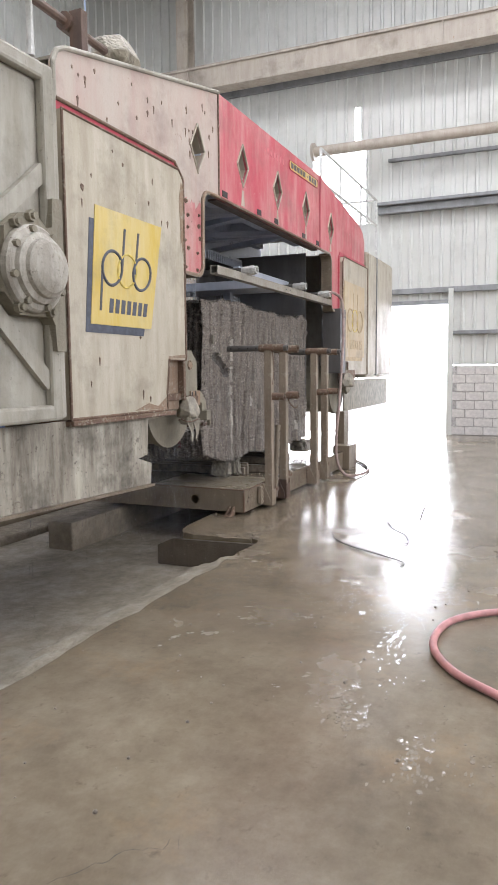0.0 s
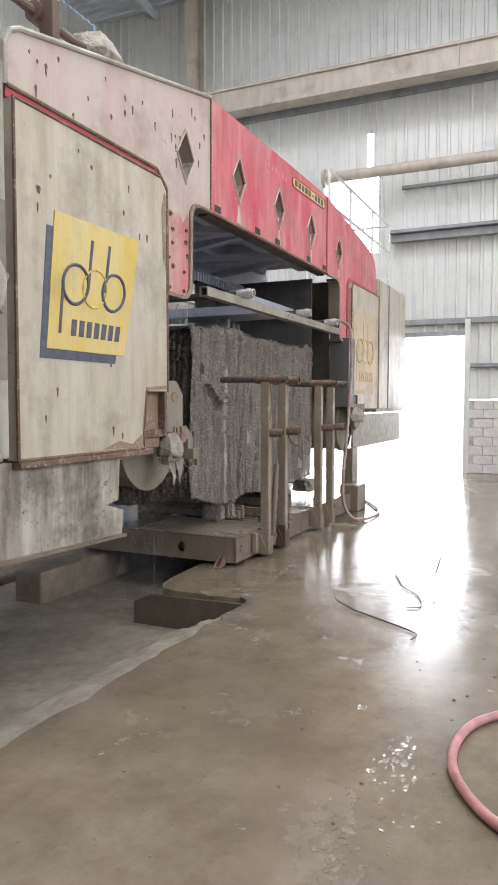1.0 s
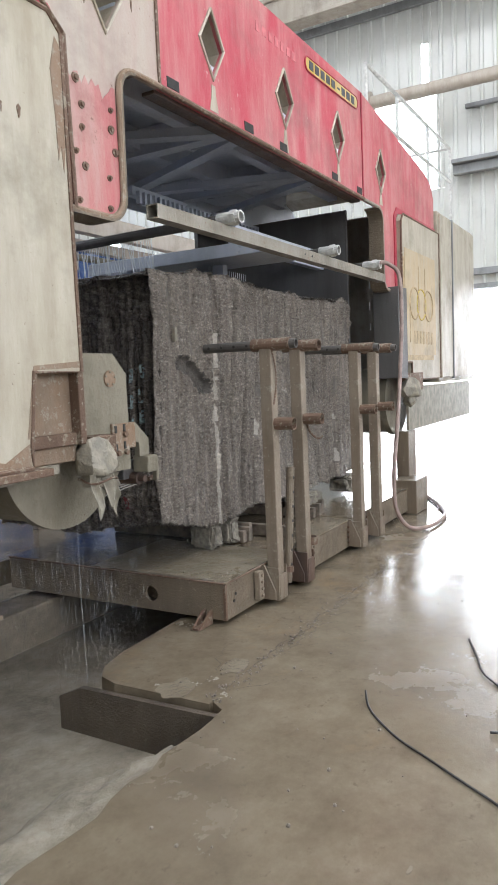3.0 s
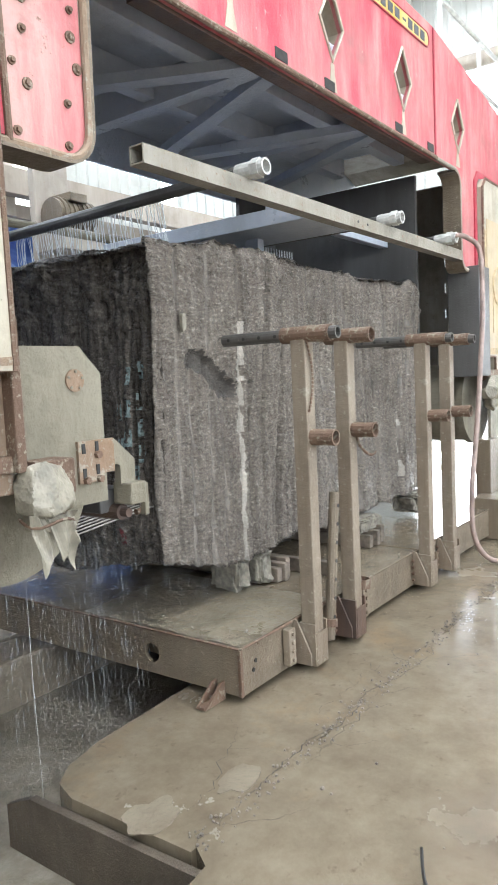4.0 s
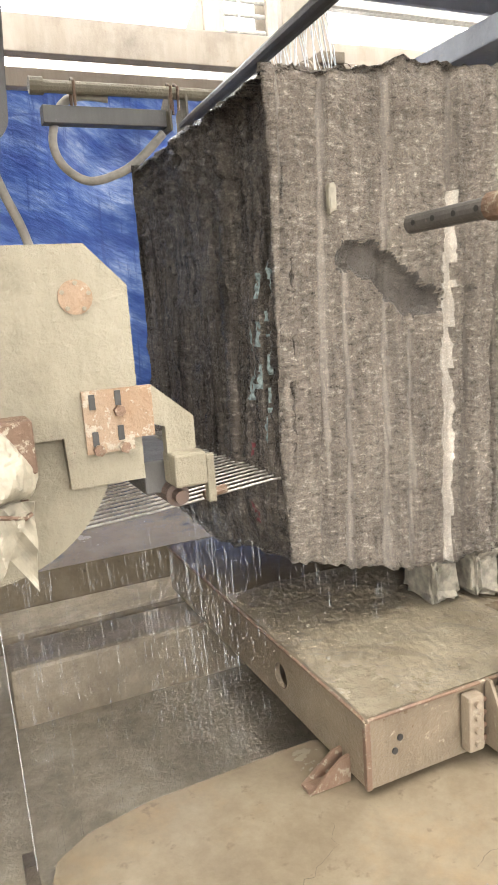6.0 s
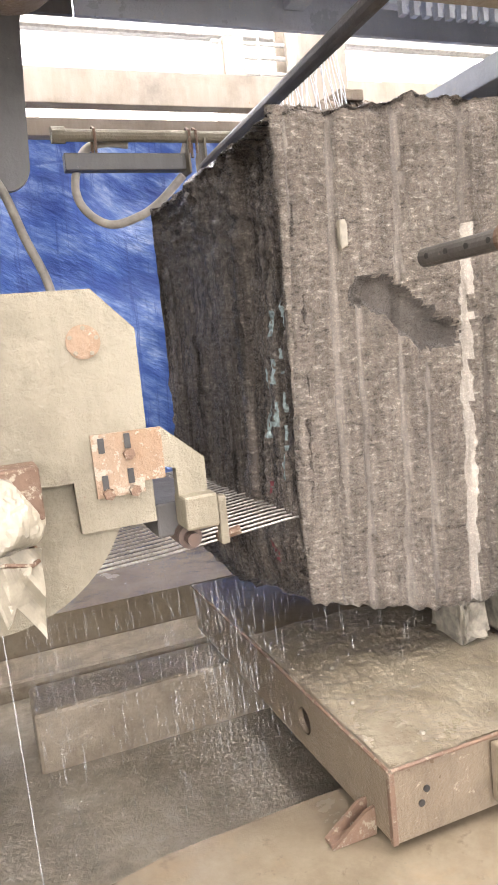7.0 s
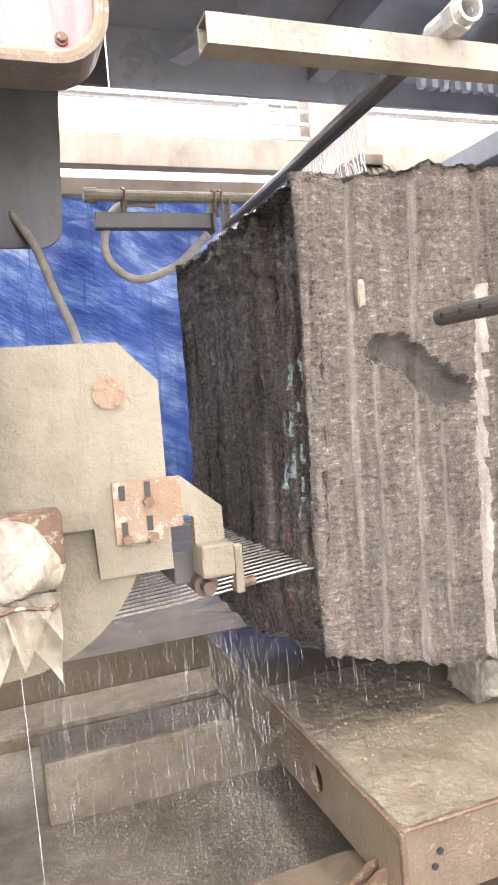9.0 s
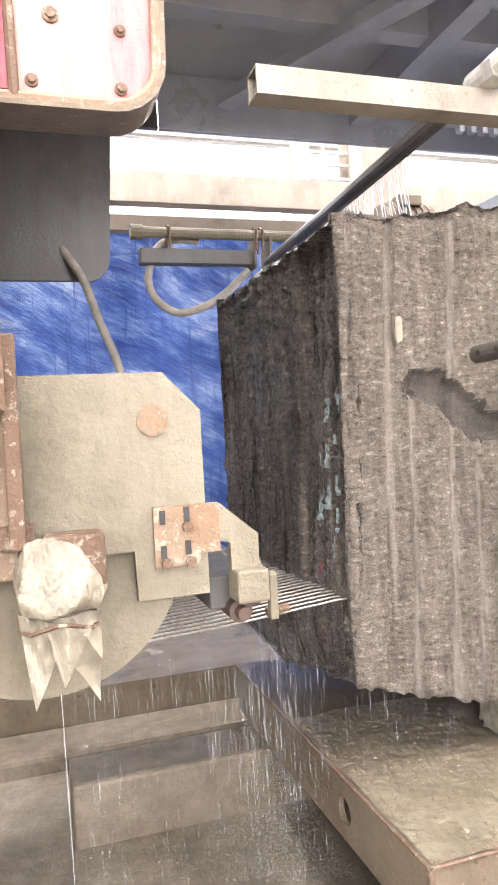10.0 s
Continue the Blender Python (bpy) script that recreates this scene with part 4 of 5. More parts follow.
cb = part("cabinet", cab, CREAM, machine, "tall cream cabinet at the machine's end")
for x0, x1 in ((5.5, 6.06), (6.12, 7.36)):
    bm = B()
    box(bm, x0, x1, 0.07, 0.1, 1.42, 3.46, 0.008)
    part("cabinet_door", bm, CREAM, cb)
bm = B()
box(bm, 6.075, 6.105, 0.06, 0.1, 1.4, 3.48, 0.005)
part("door_strip", bm, GIRT, cb)
bm = B()
disc(bm, (4.15, 1.205), 0.39, 0.24, 0.3, 48)
disc(bm, (4.15, 1.205), 0.365, 0.3, 1.95, 40)
part("flywheel", bm, SLURRY, machine)
bm = B()
box(bm, 4.2, 7.2, 0.12, 0.15, 0.85, 1.34, 0.006)
part("skirt", bm, CLOTH, machine, "pale plastic skirt hanging under the machine's end")

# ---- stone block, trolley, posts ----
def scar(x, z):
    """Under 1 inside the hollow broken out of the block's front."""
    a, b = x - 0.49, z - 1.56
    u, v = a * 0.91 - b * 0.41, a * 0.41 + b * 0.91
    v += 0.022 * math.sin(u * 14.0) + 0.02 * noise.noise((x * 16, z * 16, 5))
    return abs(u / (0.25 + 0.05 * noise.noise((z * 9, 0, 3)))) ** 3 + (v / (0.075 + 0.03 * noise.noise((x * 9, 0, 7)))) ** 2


def spaced(a, b, c, fine, coarse):
    """Stations from a to c: close together up to b, wider beyond."""
    n, m = int(round((b - a) / fine)), int(round((c - b) / coarse))
    return [a + (b - a) * i / n for i in range(n)] + [b + (c - b) * i / m for i in range(m + 1)]


def stone_block():
    X0, X1, Y0, Y1, Z0, Z1 = 0.02, 3.36, 0.47, 2.0, 0.5, 2.253
    xs, ys = spaced(X0, 1.3, X1, 0.0085, 0.019), spaced(Y0, 0.95, Y1, 0.0075, 0.016)
    zs = spaced(Z0, 1.4, Z1, 0.009, 0.009)
    nx, ny, nz = len(xs) - 1, len(ys) - 1, len(zs) - 1
    bm = B()
    keep = {}

    def vert(i, j, k):
        if (i, j, k) not in keep:
            keep[(i, j, k)] = bm.verts.new((xs[i], ys[j], zs[k]))
        return keep[(i, j, k)]

    def face(a, b, c, d, mi):
        f = bm.faces.new((a, b, c, d))
        f.material_index = mi
        f.smooth = True

    for i in range(nx):
        for k in range(nz):
            face(vert(i, 0, k), vert(i + 1, 0, k), vert(i + 1, 0, k + 1), vert(i, 0, k + 1), 0)
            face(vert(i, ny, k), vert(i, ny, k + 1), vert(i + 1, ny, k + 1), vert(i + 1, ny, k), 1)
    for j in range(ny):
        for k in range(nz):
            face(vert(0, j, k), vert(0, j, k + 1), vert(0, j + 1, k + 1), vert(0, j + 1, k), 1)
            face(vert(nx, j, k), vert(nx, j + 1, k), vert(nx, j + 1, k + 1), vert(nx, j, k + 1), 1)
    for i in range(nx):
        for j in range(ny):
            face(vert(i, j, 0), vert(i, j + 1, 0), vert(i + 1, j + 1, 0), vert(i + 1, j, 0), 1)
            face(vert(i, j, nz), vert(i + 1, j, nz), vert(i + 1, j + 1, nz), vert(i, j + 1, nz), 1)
    rnd = random.Random(11)
    # drill lines of the front: place, lowest and highest end, half width, depth
    grooves = [(0.065, 0.5, 2.4, 0.011, 0.012), (0.225, 0.5, 2.4, 0.02, 0.02), (0.315, 0.5, 1.62, 0.016, 0.016), (0.475, 0.5, 2.4, 0.02, 0.018),
               (0.58, 0.5, 1.38, 0.014, 0.012), (0.745, 0.5, 2.4, 0.021, 0.028), (0.84, 0.5, 1.52, 0.02, 0.03), (0.985, 0.5, 2.4, 0.022, 0.028)]
    x = 1.17
    while x < 3.3:
        lo = 0.5 if rnd.random() < 0.75 else rnd.uniform(0.8, 1.5)
        hi = 2.4 if rnd.random() < 0.65 else rnd.uniform(1.3, 2.0)
        grooves.append((x, lo, hi, rnd.uniform(0.019, 0.026), rnd.uniform(0.022, 0.036)))
        x += rnd.uniform(0.12, 0.23)
    starts = sorted(g[0] for g in grooves if g[2] > 2.2)
    # saw and drill lines of the end face
    ygro = []
    y = 0.53
    while y < 1.95:
        ygro.append((y, rnd.uniform(0.007, 0.02), rnd.uniform(0.012, 0.05), rnd.uniform(0.5, 1.0), rnd.uniform(1.5, 2.4)))
        y += rnd.uniform(0.03, 0.085)
    for (i, j, k), v in keep.items():
        x, y, z = v.co
        n1 = noise.fractal((x * 2.2, y * 2.2, z * 1.2), 1.0, 2.0, 4)
        n2 = noise.fractal((x * 8 + 5, y * 8, z * 10), 0.9, 2.0, 4)
        n3 = noise.noise((x * 34, y * 34, z * 52))
        n4 = abs(noise.noise((x * 15 + 3, y * 15, z * 21)))
        rough = 0.02 * n1 + 0.012 * n2 + 0.007 * n3 + 0.015 * n4
        dx = dy = dz = 0.0
        if j == 0:
            dy -= rough
            # each strip between two drill lines broke at its own depth and tilt
            lean = x - 0.045 * (z - 1.75)
            q = sum(1 for g in starts if g < lean)
            deep = 1.0 + 1.3 * max(0.0, min(1.0, (x - 0.7) / 0.4))
            dy += 0.026 * deep * noise.noise((q * 3.7, z * 0.9, 1.0)) + 0.06 * deep * noise.noise((q * 5.3, 4.0, 2.0)) * (lean - starts[max(q - 1, 0)] - 0.1)
            for gx, lo, hi, w, dep in grooves:
                u = abs(lean - gx - 0.004 * math.sin(z * 5 + gx * 9))
                if u < w and lo < z < hi:
                    dy += (1.1 + 0.35 * deep) * dep * math.sqrt(1 - (u / w) ** 2) + 0.9 * (rough - 0.02 * n1)
            f = scar(x, z)
            if f < 1:
                dy += 0.045 * min(1.0, 1.7 * (1 - f)) + min(1.0, 4 * (1 - f)) * 0.7 * (rough - 0.02 * n1)
        if j == ny:
            dy += rough
        if i == 0:
            top = max(0.0, min(1.0, (z - 1.75) / 0.25))
            dx -= (1.0 + 1.1 * top) * rough + 0.014 * top * noise.noise((3, y * 22, z * 22)) + 0.018 * noise.noise((1, y * 17, z * 1.2))
            for gy, w, dep, lo, hi in ygro:
                u = abs(y - gy + 0.012 * math.sin(z * 3 + gy * 20) + 0.004 * noise.noise((gy * 9, z * 9, 0)))
                if u < w and lo < z < hi:
                    dx += dep * (1 - 0.7 * top) * (1 - u / w)
            dx += 0.06 * max(0.0, (z - 0.63)) * (1 if y < 0.9 else 0.4)
            if z < 0.75:
                dx += 0.08 * (0.75 - z) / 0.25 * (1 - 0.3 * y)
        if i == nx:
            dx += rough
        if k == 0:
            dz -= 1.5 * rough
        if k == nz:
            dz += 1.3 * rough - 0.06 * max(0.0, 1 - x / 0.5) + 0.02 * math.sin(x * 2.3)
        # the lower corner is broken away in a slope
        dz += 0.14 * max(0.0, 1 - x / 0.5) * max(0.0, 1 - abs(y - 0.5) / 0.7) * max(0.0, 1 - (z - Z0) / 0.35)
        # rounded upright corner and top edges
        if j == 0:
            dy += 0.03 * max(0.0, 1 - (x - X0) / 0.05) ** 2 + 0.035 * max(0.0, 1 - (Z1 - z) / 0.06) ** 2
        if i == 0:
            dx += 0.03 * max(0.0, 1 - (y - Y0) / 0.05) ** 2 + 0.04 * max(0.0, 1 - (Z1 - z) / 0.07) ** 2
        v.co += Vector((dx, dy, dz))
    # paint marks, drill dust, pale streaks and the shaded scar take their own surfaces
    strokes = []
    for y, z in ((0.6, 1.6), (0.7, 1.57), (0.61, 1.44), (0.7, 1.4), (0.63, 1.3), (0.7, 1.25), (0.6, 1.17), (0.76, 1.38), (0.76, 1.2), (0.64, 1.06)):
        strokes += [(y, z, 0.009, 0.045), (y + 0.018, z - 0.04, 0.02, 0.007), (y + 0.03, z + 0.015, 0.006, 0.03)]
    bm.normal_update()
    for f in bm.faces:
        co = f.calc_center_median()
        if f.normal.x < -0.25 and co.x < 0.2:
            if any(abs(co.y - y) < w and abs(co.z - z) < h for y, z, w, h in strokes) and noise.noise(co * 45) > -0.25:
                f.material_index = 2
            elif abs(co.y - 0.77) < 0.014 and (abs(co.z - 0.72) < 0.05 or abs(co.z - 0.97) < 0.025) and noise.noise(co * 50) > -0.2:
                f.material_index = 3
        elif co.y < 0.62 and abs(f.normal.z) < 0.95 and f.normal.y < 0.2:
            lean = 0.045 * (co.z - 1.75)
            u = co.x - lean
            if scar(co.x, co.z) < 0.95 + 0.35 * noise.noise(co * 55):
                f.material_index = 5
            elif abs(u - 0.745 - 0.006 * noise.noise((0, 0, co.z * 9))) < 0.025 + 0.008 * noise.noise((2, 0, co.z * 12)) and co.z < 1.86 and (co.z < 1.58 or noise.noise((5, 1, co.z * 14)) > -0.2):
                f.material_index = 4
            elif any(abs(u - g[0]) < 0.6 * g[3] and g[1] < co.z < g[2] - 0.55 for g in grooves[9::3]) and noise.noise((7, co.x * 3, co.z * 8)) > -0.15:
                f.material_index = 4
            elif any(abs(u - g[0] - 0.004 * math.sin(co.z * 5 + g[0] * 9)) < (0.8 + 0.2 * noise.noise(co * 40)) * g[3] and g[1] < co.z < g[2] for g in grooves):
                f.material_index = 6
    ob = put("granite_block", bm, (GRANITE, SIDEGRANITE, CHALK, REDMARK, DUSTSTONE, SHADEDSCAR, DRILLED), origin=(1.7, 1.2, 0.5))
    return tagged(ob, "rough dark granite block with drill grooves, wet and half sawn", "stone block")


stone_block()

trolley = thing("block_trolley", (1.6, 0.95, 0.03), "muddy steel block trolley with wet slurry on its deck", "trolley")
for x0, x1, z1 in ((0.0, 0.84, 0.27), (0.845, 2.1, 0.265), (2.105, 3.9, 0.27)):
    bm = B()
    if x0 == 0.0:
        # box end with a round hole through its cheek
        slab(bm, [[(0.0, 0.03), (1.9, 0.03), (1.9, z1 - 0.012), (0.0, z1 - 0.012)], arc(0.575, 0.137, 0.05, 0, 360, 18)[:-1]], 0.0, 0.02, "x")
        box(bm, 0.02, x1, 0.0, 0.02, 0.03, z1 - 0.012)
        box(bm, 0.02, x1, 1.88, 1.9, 0.03, z1 - 0.012)
        box(bm, 0.2, 0.22, 0.02, 1.88, 0.03, z1 - 0.012)
    else:
        box(bm, x0, x1, 0.0, 1.9, 0.03, z1 - 0.012, 0.006)
    part("chassis_box", bm, MUDSTEEL, trolley)
    bm = B()
    box(bm, x0 - 0.004, x1, -0.006, 1.906, z1 - 0.011, z1, 0.004)
    part("deck_plate", bm, FLOOR, trolley, "deck plate under drying slurry")
bm = B()
tube(bm, [(0.0, 0.0 - 0.006, 0.264), (0.84, -0.006, 0.264)], 0.007, 6)
tube(bm, [(-0.004, 0.0, 0.264), (-0.004, 1.9, 0.264)], 0.007, 6)
part("edge_strip", bm, RUST, trolley)
bm = B()
nx, ny = 84, 100
gv = [[bm.verts.new((0.003 + 0.834 * i / nx, -0.002 + 1.1 * j / ny, 0.2705 + max(0.0, 0.009 * noise.fractal((i * 0.06, j * 0.06, 1.0), 1, 2, 5) + 0.004 + 0.003 * noise.noise((i * 0.5, j * 0.5, 3.0))))) for j in range(ny + 1)] for i in range(nx + 1)]
for i in range(nx):
    for j in range(ny):
        f = bm.faces.new((gv[i][j], gv[i + 1][j], gv[i + 1][j + 1], gv[i][j + 1]))
        f.smooth = True
part("slurry_layer", bm, MUDCAKE, trolley, "uneven caked slurry on the deck")
bm = B()
box(bm, -0.008, 0.012, -0.008, 0.012, 0.03, 0.258, 0.004)
part("corner_strip", bm, RUST, trolley)
for z, x in ((0.13, 0.1), (0.17, 0.12)):
    bm = B()
    disc(bm, (x, z), 0.011, -0.004, 0.001, 10)
    part("bolt_hole", bm, BLACKIRON, trolley)
bm = B()
slab(bm, [[(-0.15, 0.0), (0.0, 0.0), (0.0, 0.09), (-0.03, 0.085)]], 0.1, 0.112)
slab(bm, [[(-0.15, 0.0), (0.0, 0.0), (0.0, 0.09), (-0.03, 0.085)]], 0.15, 0.162)
box(bm, -0.15, 0.0, 0.112, 0.15, 0.0, 0.012)
part("wedge", bm, RUST, trolley, "small rusty wheel stop welded to the trolley's corner")
for x in (0.35, 3.4):
    for y in (0.1, 1.8):
        bm = B()
        tube(bm, [(x, y - 0.05, 0.1), (x, y + 0.05, 0.1)], 0.1, 18)
        part("wheel", bm, RUSTDARK, trolley)


def stake_post(x, holes_rod, mid_hook, socket=None):
    """A square stake in its socket with a drilled push rod on top and a short pipe half-way."""
    p = thing("stake_post", (x, -0.07, 0.02), "muddy square steel stake with drilled pipes, standing in a trolley socket", "stake post", "stakes along the trolley")
    bm = B()
    box(bm, x - 0.042, x + 0.042, -0.115, -0.03, 0.02, 1.72, 0.006)
    part("stake", bm, STAKE, p)
    bm = B()
    slab(bm, [[(x - 0.062, -0.03), (x - 0.062, -0.125), (x - 0.05, -0.125), (x - 0.05, -0.042), (x + 0.05, -0.042), (x + 0.05, -0.125), (x + 0.062, -0.125), (x + 0.062, -0.03)]], 0.03, 0.25, "z")
    box(bm, x - 0.05, x + 0.05, -0.128, -0.118, 0.03, 0.2, 0.002)
    part("socket", bm, socket or STAKE, p)
    for s in (-1, 1):
        bm = B()
        slab(bm, [[(-0.006, 0.04), (-0.006, 0.27), (-0.03, 0.27), (-0.11, 0.1), (-0.11, 0.04)]], x + s * 0.083 - 0.006, x + s * 0.083 + 0.006, "x")
        part("gusset", bm, socket or STAKE, p)
    for z in (0.075, 0.12, 0.165, 0.21):
        bm = B()
        disc(bm, (x - 0.105, z), 0.011, -0.022, -0.006, 6)
        part("socket_bolt", bm, RUST, p)
    bm = B()
    pipe_open(bm, (x - 0.01, -0.25, 1.735), (x - 0.01, 0.03, 1.735), 0.042)
    part("sleeve", bm, RUST, p)
    if holes_rod:
        bm = B()
        pipe_open(bm, (x - 0.01, -0.29, 1.735), (x - 0.01, 0.41, 1.735), 0.032)
        rod = part("push_rod", bm, DARKPIPE, p)
        for k in range(7):
            y = 0.36 - 0.1 * k
            for s in (-1, 1):
                bm = B()
                tube(bm, [(x - 0.01 + s * 0.031, y, 1.735), (x - 0.01 + s * 0.0335, y, 1.735)], 0.01, 8)
                part("pin_hole", bm, BLACKIRON, rod)
    bm = B()
    pipe_open(bm, (x + 0.005, -0.25, 1.215), (x + 0.005, -0.03, 1.215), 0.042)
    part("lower_sleeve", bm, RUST, p)
    if mid_hook:
        bm = B()
        tube(bm, smooth_path([(x + 0.03, -0.12, 1.18), (x + 0.03, -0.14, 1.12), (x + 0.05, -0.19, 1.07), (x + 0.07, -0.22, 1.09)]), 0.008, 6)
        part("hook", bm, RUST, p)
    return p


stake_post(0.54, True, False)
stake_post(0.985, False, True, RUSTDARK)
stake_post(2.1, True, False)
stake_post(2.55, True, False)


# ---- water pipes and boom ----
boom = thing("spray_boom", (1.5, 0.14, 2.43), "dirty white square spray boom with galvanised pipe ends", "spray boom")
bm = B()
x0, x1 = -0.35, 3.46
slab(bm, [[(0.1, 2.43), (0.18, 2.43), (0.18, 2.51), (0.1, 2.51)], [(0.107, 2.437), (0.173, 2.437), (0.173, 2.503), (0.107, 2.503)]], x0, x1, "x")
part("square_tube", bm, BOOM, boom)
for xa, xb, yb in ((0.40, 0.5, 2.45), (2.0, 2.05, 1.9), (3.03, 3.05, 0.4)):
    bm = B()
    tube(bm, [(xa, 0.08, 2.55), (xb, yb, 2.555)], 0.034, 12)
    sp = part("spray_pipe", bm, DARKPIPE, boom, "dark wet pipe")
    bm = B()
    pipe_open(bm, (xa, 0.0, 2.55), (xa, 0.17, 2.55), 0.042, 0.01, 14)
    pipe_open(bm, (xa, 0.03, 2.55), (xa, 0.075, 2.55), 0.05, 0.016, 6)
    part("pipe_end", bm, GALV, sp, "galvanised pipe end")
for x in (1.55, 1.68):
    bm = B()
    disc(bm, (x, 2.47), 0.008, 0.096, 0.101, 8)
    part("bolt_hole", bm, BLACKIRON, boom)
bm = B()
tube(bm, smooth_path([(3.03, 0.02, 2.57), (3.2, -0.02, 2.57), (3.28, -0.1, 2.45), (3.2, -0.14, 2.0), (3.05, -0.16, 1.5), (2.9, -0.17, 1.0), (2.78, -0.17, 0.6), (2.75, -0.19, 0.25), (2.85, -0.28, 0.05), (3.1, -0.42, 0.022), (3.7, -0.4, 0.022), (4.3, -0.15, 0.022), (4.9, 0.2, 0.022)]), 0.02, 10)
tagged(put("water_hose", bm, HOSEBROWN, origin=(3.0, -0.2, 0), smooth=True), "grey-pink water hose hanging from the boom to the floor", "hose")

# cross structure inside the portal
bm = B()
box(bm, 1.17, 1.72, 0.25, 2.0, 2.46, 2.56, 0.006)
box(bm, 1.45, 1.52, 0.8, 0.9, 2.3, 2.46)
box(bm, 1.6, 3.4, 0.75, 0.83, 2.62, 2.8, 0.006)
part("cross_beam", bm, HAZEDSTEEL, machine)
bm = B()
box(bm, 2.85, 3.46, 1.96, 2.0, 1.0, 3.2)
box(bm, 3.42, 3.46, 0.5, 1.96, 1.1, 3.2)
part("inner_wall", bm, REARSTEEL, machine)
bm = B()
box(bm, 1.2, 3.38, 1.5, 1.56, 3.08, 3.16)
part("tooth_rail", bm, HAZEDSTEEL, machine)
for k in range(30):
    bm = B()
    box(bm, 1.25 + 0.07 * k, 1.28 + 0.07 * k, 1.46, 1.5, 3.02, 3.12)
    part("tooth", bm, HAZEDSTEEL, machine)

# pipes behind the block
bp = thing("back_pipe_rack", (0.0, 2.4, 2.5), "grey-brown pipe and square tube with a bent hose behind the block", "pipe rack")
bm = B()
tube(bm, [(-0.36, 2.35, 2.7), (3.2, 2.35, 2.7)], 0.032, 12)
tube(bm, [(-0.37, 2.35, 2.7), (-0.3, 2.35, 2.7)], 0.044, 12)
part("pipe", bm, SLURRY, bp)
for x in (-0.15, 0.38, 0.42):
    bm = B()
    tube(bm, [(x, 2.31, 2.6), (x, 2.3, 2.72), (x, 2.35, 2.745), (x, 2.4, 2.72), (x, 2.4, 2.6)], 0.008, 6)
    part("clamp", bm, RUST, bp)
bm = B()
box(bm, -0.31, 0.38, 2.38, 2.46, 2.53, 2.62, 0.005)
part("square_tube", bm, REARSTEEL, bp)
for x in (0.37, 0.47):
    bm = B()
    slab(bm, [[(2.32, 2.5), (2.5, 2.5), (2.5, 2.62), (2.36, 2.72), (2.32, 2.7)]], x, x + 0.012, "x")
    part("fin_plate", bm, SLURRY, bp)
bm = B()
tube(bm, smooth_path([(0.05, 2.4, 2.67), (-0.1, 2.42, 2.68), (-0.2, 2.45, 2.63), (-0.26, 2.45, 2.46), (-0.22, 2.45, 2.33), (-0.09, 2.45, 2.25), (0.08, 2.45, 2.29), (0.2, 2.42, 2.36), (0.35, 2.4, 2.5)]), 0.024, 10)
part("hose", bm, HOSEGREY, bp, smooth=True)
bm = B()
tube(bm, smooth_path([(-0.78, 2.0, 2.5), (-0.69, 1.9, 2.32), (-0.62, 1.88, 2.1), (-0.54, 1.85, 1.86), (-0.5, 1.8, 1.5)]), 0.022, 10)
part("feed_hose", bm, HOSEGREY, machine, smooth=True)
mot = thing("motor", (1.9, 3.2, 3.0), "dirty slurry-coated electric motor on a cream bracket", "motor")
bm = B()
tube(bm, [(1.7, 3.2, 3.06), (2.12, 3.2, 3.08)], 0.15, 18)
part("body", bm, MUDSTEEL, mot)
for k in range(7):
    bm = B()
    tube(bm, [(1.73 + 0.055 * k, 3.2, 3.06), (1.745 + 0.055 * k, 3.2, 3.06)], 0.17, 18)
    part("fin", bm, MUDSTEEL, mot)
bm = B()
box(bm, 1.8, 2.0, 3.05, 3.35, 3.18, 3.26, 0.01)
part("terminal_box", bm, MUDSTEEL, mot)
bm = B()
box(bm, 1.66, 2.16, 3.02, 3.42, 2.74, 2.93, 0.01)
box(bm, 1.7, 2.1, 3.42, 3.5, 0.0, 3.9, 0.01)
part("bracket", bm, WHITEBEAM, mot)
bm = B()
box(bm, 2.22, 2.42, 4.66, 4.69, 3.4, 6.0)
box(bm, 2.22, 2.42, 4.9, 4.93, 3.4, 6.0)
box(bm, 2.31, 2.33, 4.69, 4.9, 3.4, 6.0)
structure(put("back_column", bm, WHITEBEAM), "cream steel column behind the machine")
bm = B()
for z in (3.98, 4.12, 4.24):
    tube(bm, [(1.5, 4.72, z), (2.22, 4.72, z)], 0.022, 8)
tube(bm, [(1.95, 4.7, 3.86), (1.95, 4.7, 4.3)], 0.012, 6)
tube(bm, [(-9, 5.6, 4.7), (8, 5.6, 4.7)], 0.05, 8)
box(bm, -9, 9, 6.4, 6.5, 5.0, 5.15)
structure(put("back_rails", bm, GALV), "thin pale rails and purlins behind the machine")
bm = B()
box(bm, 1.52, 1.72, 4.5, 4.6, 3.87, 4.2, 0.01)
slab(bm, [[(1.35, 3.87), (1.52, 3.87), (1.52, 4.18)]], 4.52, 4.56)
tagged(put("beam_bracket", bm, WHITEBEAM, origin=(1.6, 4.5, 3.87)), "cream gusset bracket on the beam", "bracket")

bm = B()
corrugated(bm, 2.6, 4.4, 3.9, 5.0, 7.6, "y")
corrugated(bm, 5.2, 8.0, 3.9, 5.4, 7.6, "y")
structure(put("wall_lean_to", bm, SHEET), "pale ribbed sheets of the lean-to behind the machine")

# ---- supports under the block ----
def lump(name, c, s, mat, seed, label, category, group=""):
    bm = B()
    bmesh.ops.create_icosphere(bm, subdivisions=4, radius=1)
    for v in bm.verts:
        p = v.co.copy()
        q = Vector([math.copysign(abs(a) ** 0.35, a) for a in p])
